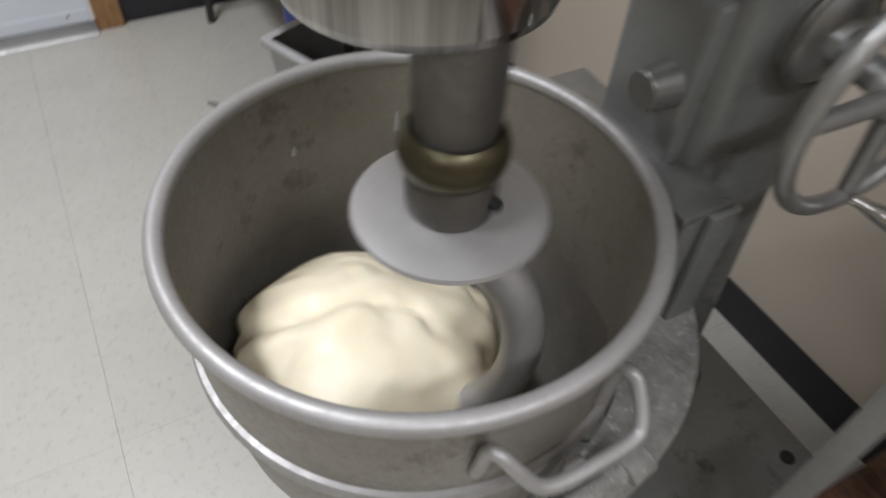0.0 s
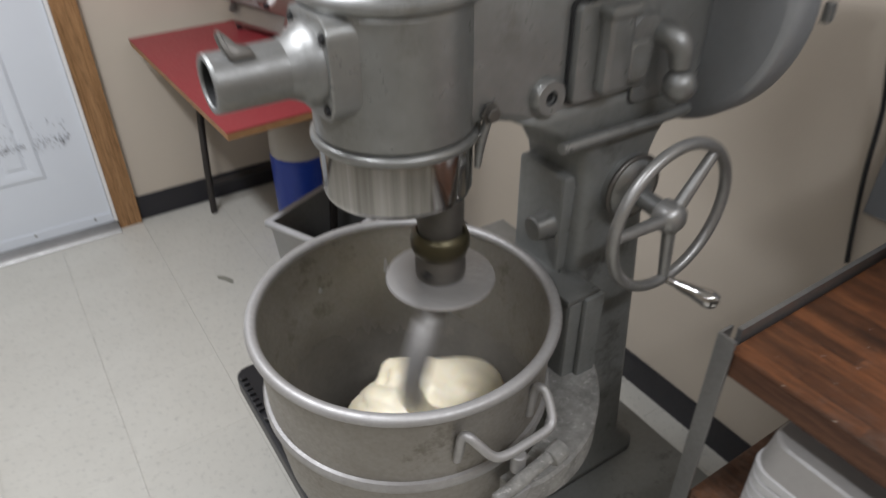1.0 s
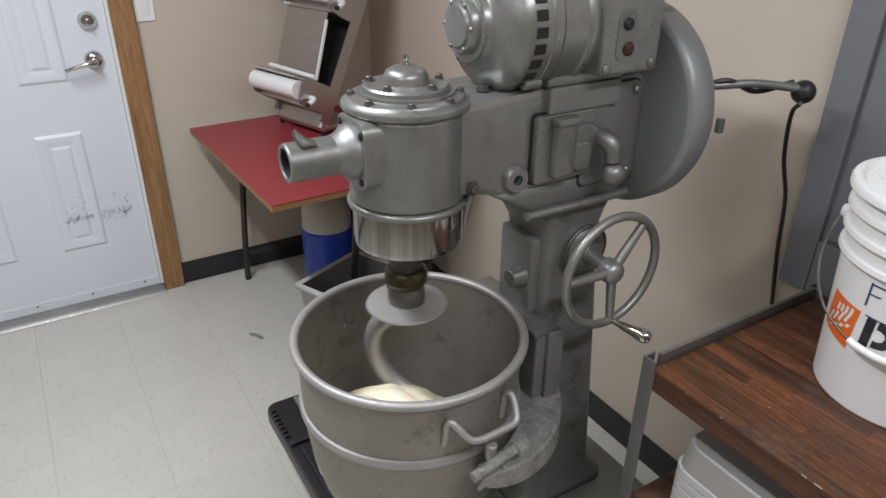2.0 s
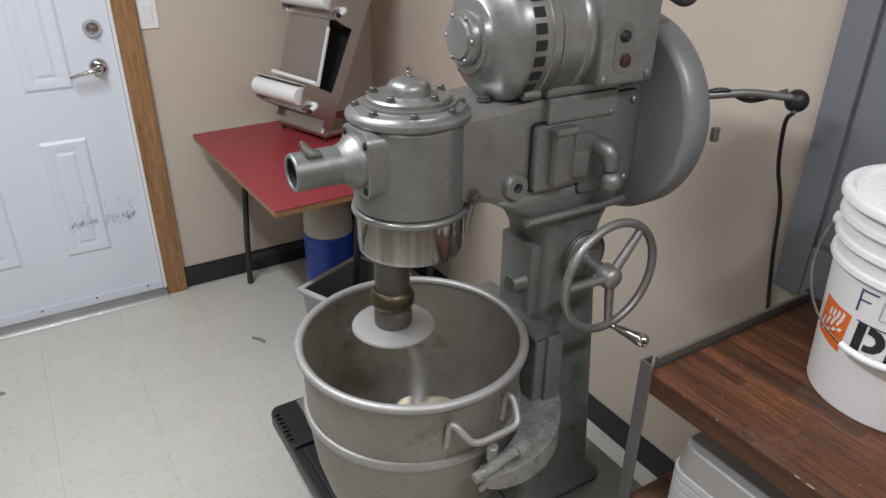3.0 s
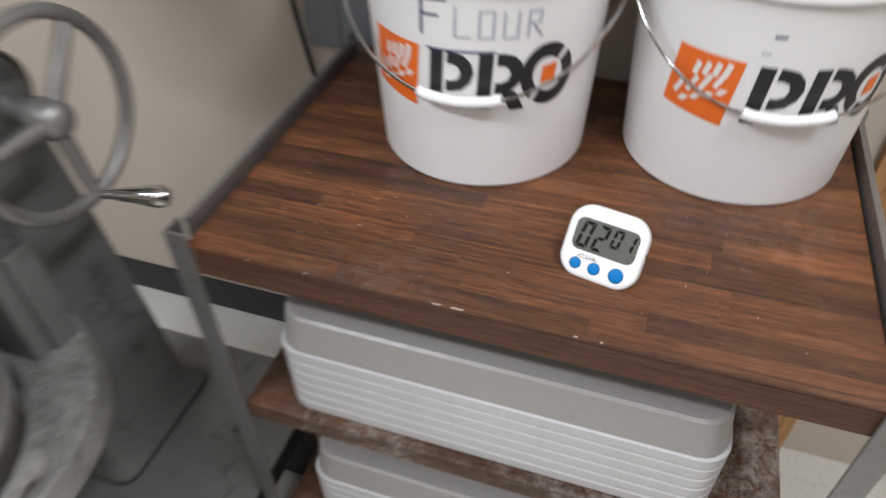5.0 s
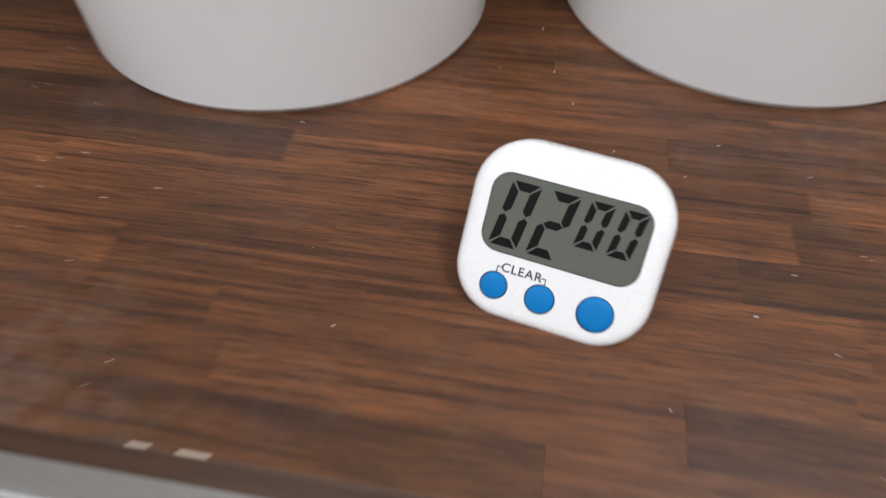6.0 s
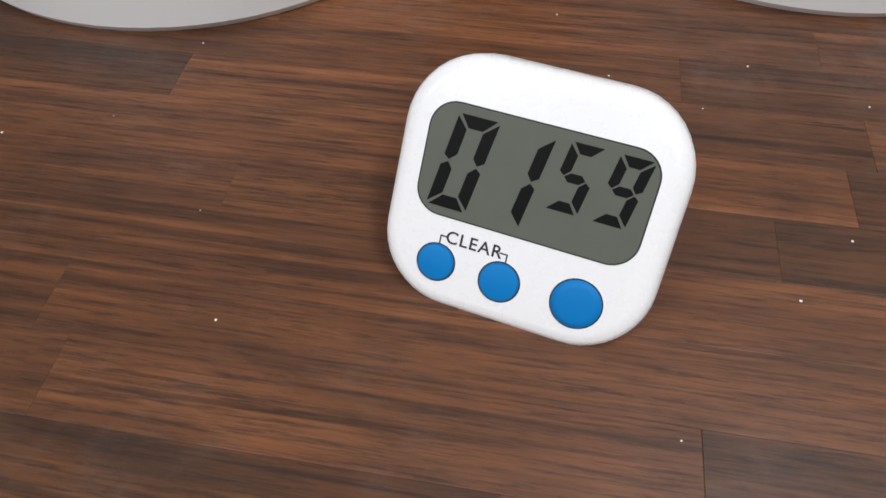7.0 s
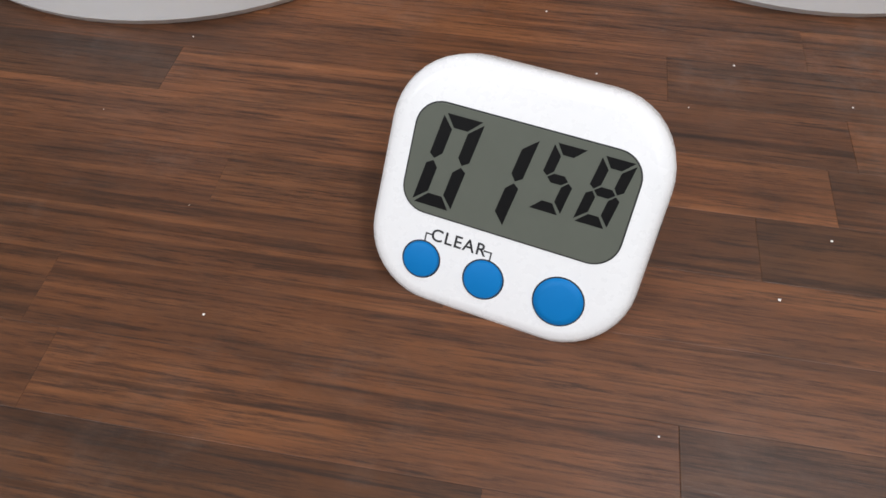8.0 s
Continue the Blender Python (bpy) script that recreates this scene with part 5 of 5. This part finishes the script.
        middle = [(-hw + th * 0.5 + g, 0), (-hw + th + g, th * 0.45), (hw - th - g, th * 0.45), (hw - th * 0.5 - g, 0), (hw - th - g, -th * 0.45), (-hw + th + g, -th * 0.45)]
        for key in SEGS:
            out = middle if key == "g" else flat if key in "ad" else side
            fx, fy = (-1 if key in "bc" else 1), (-1 if key in "cde" else 1)
            out = [(fx * px, fy * py) for px, py in out][::fx * fy]
            bm = slab([(px + 0.16 * py, py) for px, py in out], -0.0001, 0.00006, 0)
            bars.append((part("display_bar", bm, LCD_INK, t), d, key, (cx, cy, 0.00054)))
    return bars, units


room()
door()
corner_strip()
red_table()
sheeter()
under_table()
mixer_stand()
hook = mixer()
mixing_bowl()
lump = dough()
bench()
tray_stack(0.537, 6, "trays on the upper shelf")
tray_stack(0.217, 6, "trays on the lower shelf")
bucket(-0.314, -2.535, 4, "white plastic bucket with an orange square and black print", -0.030, True)
bucket(-0.257, -2.846, 13, "white plastic bucket with orange and black print beside the rail", -0.034, False)
grey_panel()
bars, units = timer()


def tiled_floor():
    f = tagged(part("floor", box(ROOM_X, WALL_X + 0.05, ROOM_Y, 0.1, -0.1, -0.003, 0), GROUT), "off-white speckled vinyl tile floor", "floor", kind="structure")
    size, gap = 0.305, 0.0002
    data = None
    for i in range(-10, 6):
        for k in range(17):
            x, y = -1.68 + size * i, -0.02 - size * k
            if x > WALL_X or x + size < ROOM_X:
                continue
            if data is None:
                bm = box(gap, size - gap, -size + gap, -gap, -0.003, 0.0, 0.0004)
                smooth(bm)
                data = bpy.data.meshes.new("tile")
                bm.to_mesh(data)
                bm.free()
                data.materials.append(TILE)
            o = new("tile", data)
            o.parent = f
            o.location = (x, y, 0)
    part("chip", slab([(-0.008, 0.004), (0.014, -0.014), (0.034, -0.055), (0.022, -0.072), (0.006, -0.040), (-0.012, -0.014)], 0.0, 0.0006, 0, Matrix.Translation((-0.93, -0.55, 0.0002))), surface("chip_dirt", (0.2, 0.2, 0.16), (0.3, 0.29, 0.25), 0.8), f, "dark chip in a tile")
    part("chip", slab([(-0.02, 0.02), (0.016, -0.004), (0.022, -0.02), (-0.02, -0.03)], 0.0, 0.0006, 0, Matrix.Translation((-1.832, -0.432, 0.0002))), bpy.data.materials["chip_dirt"], f, "dark chip in a tile")


tiled_floor()


DOUGH_PATH = [
    (0, -0.0429, 0, 0.678, 0, 12, 20),
    (0.1, -0.038, -0.019, 0.671, 6.7, 11, 0),
    (0.2, -0.005, -0.03, 0.665, 11.8, 8.2, -20),
    (0.3, 0, -0.03, 0.67, 14, 4, -40),
    (0.4, -0.03, 0.02, 0.67, 12.7, -0.8, -60),
    (0.5, -0.044, 0.034, 0.680, 8.4, -5.5, -80),
    (0.6, -0.03, 0.01, 0.66, 2, -9.3, -100),
    (0.7, 0.015, -0.02, 0.655, -4.9, -11.6, -120),
    (0.8, 0.04, -0.02, 0.66, -10.6, -11.9, -140),
    (0.9, 0.0326, -0.0244, 0.654, -13.7, -10.2, -160),
    (1, 0.0163, -0.0367, 0.644, -13.4, -6.9, -180),
    (1.1, 0.0103, -0.0334, 0.637, -9.9, -2.4, -200),
    (1.2, 0.0053, -0.0345, 0.637, -3.9, 2.5, -220),
    (1.3, 0.0156, -0.0312, 0.642, 3, 6.9, -240),
    (1.4, 0.0274, -0.0274, 0.65, 9.2, 10.3, -260),
    (1.5, 0.0474, -0.0158, 0.655, 13.1, 11.9, -280),
    (1.6, 0.0378, 0.0151, 0.679, 13.9, 11.5, -300),
    (1.7, 0, 0, 0.67, 11.2, 9.3, -320),
    (2, -0.0349, 0, 0.657, -7.6, -4.1, -380),
    (2.3, -0.0282, -0.0352, 0.642, -12.3, -12, -440),
    (2.6, -0.0184, -0.0276, 0.638, 5.9, -4, -500),
    (2.8, -0.0257, -0.0154, 0.635, 13.9, 5.6, -540),
    (2.9, -0.0286, -0.0319, 0.643, 13.1, 9.4, -560),
    (3, -0.0239, -0.0439, 0.648, 9.1, 11.6, -580),
    (3.1, 0.0063, -0.0381, 0.645, 2.9, 11.9, -600),
    (3.2, 0.0226, -0.0339, 0.659, -4, 10.2, -620),
    (3.3, 0.04, -0.02, 0.67, -10, 6.8, -640),
    (3.4, 0.053, -0.014, 0.674, -13.5, 2.4, -660),
    (3.5, 0.056, -0.012, 0.678, -13.7, -2.5, -680),
    (3.6, 0.0429, 0, 0.683, -10.5, -7, -700),
    (3.7, 0.0447, 0.0064, 0.697, -4.8, -10.3, -720),
    (3.8, 0.0446, 0.0162, 0.691, 2.1, -11.9, -740),
    (3.9, 0.02, 0.02, 0.68, 8.5, -11.5, -760),
    (4, -0.035, 0.01, 0.67, 12.8, -9.2, -780),
    (4.1, -0.0361, -0.0271, 0.657, 14, -5.4, -800),
    (4.2, -0.0068, -0.0342, 0.657, 11.7, -0.7, -820),
    (4.5, 0, 0.03, 0.68, -6.8, 11.1, -880),
    (4.75, 0.04, 0, 0.66, -13.8, 9.7, -930),
    (5, 0.03, 0.03, 0.66, -1.9, -1, -980),
    (5.25, -0.02, 0.03, 0.66, 12.6, -10.7, -1030),
    (5.5, -0.0348, 0, 0.665, 9.8, -10.2, -1080),
    (5.75, -0.03, -0.04, 0.66, -6.4, 0.2, -1130),
    (6, 0.0106, -0.0352, 0.666, -13.8, 10.3, -1180),
    (6.25, 0.04, 0, 0.66, -2.3, 10.6, -1230),
    (6.5, 0.03, 0.03, 0.66, 12.4, 0.6, -1280),
    (6.75, -0.02, 0.03, 0.66, 10.1, -9.9, -1330),
    (7, -0.0427, 0, 0.661, -6, -10.9, -1380),
    (7.25, -0.0257, -0.0343, 0.663, -13.9, -1.4, -1430),
    (7.5, 0.0106, -0.0352, 0.666, -2.8, 9.4, -1480),
    (7.75, 0.04, 0, 0.66, 12.2, 11.2, -1530),
    (8, 0.0257, 0.0257, 0.663, 10.4, 2.2, -1580),
]


def motions():
    # the hook turns one way while its shaft is carried round the other way
    rows = []
    for k in range(81):
        t = k * 0.1
        a = radians(-95 - 272.5 * t)
        rows.append((t, pose(AX + 0.003 + 0.044 * math.cos(a), AY - 0.014 + 0.044 * math.sin(a), 0.956, 0, 0, -62 + 630 * t)))
    walk(hook, rows)
    walk(lump, [(t, Matrix.Translation(PLACED @ V(AX + x, AY + y, z)) @ pose(0, 0, 0, rx, ry, rz)) for t, x, y, z, rx, ry, rz in DOUGH_PATH])
    # the unit letters blink
    for ob in units:
        x, y, z = ob.location
        up, down = pose(x, y, z), pose(x, y, z - 0.0006)
        walk(ob, [(0, down), (6.2, down), (6.234, up), (6.6, up), (6.634, down), (7.25, down), (7.284, up), (7.72, up), (7.754, down), (8, down)])
    for ob, d, key, (x, y, z) in bars:
        on = [(t, key in DIGITS[text[d]]) for t, text in READINGS]
        if len({s for _, s in on}) == 1:
            ob.location = (x, y, z if on[0][1] else z - 0.0006)
            continue
        level = {True: pose(x, y, z), False: pose(x, y, z - 0.0006)}
        rows, last = [(0.0, level[on[0][1]])], on[0][1]
        for t, s in on[1:]:
            if s != last:
                rows += [(t - 0.034, level[last]), (t, level[s])]
                last = s
        walk(ob, rows + [(8.0, level[last])])


motions()
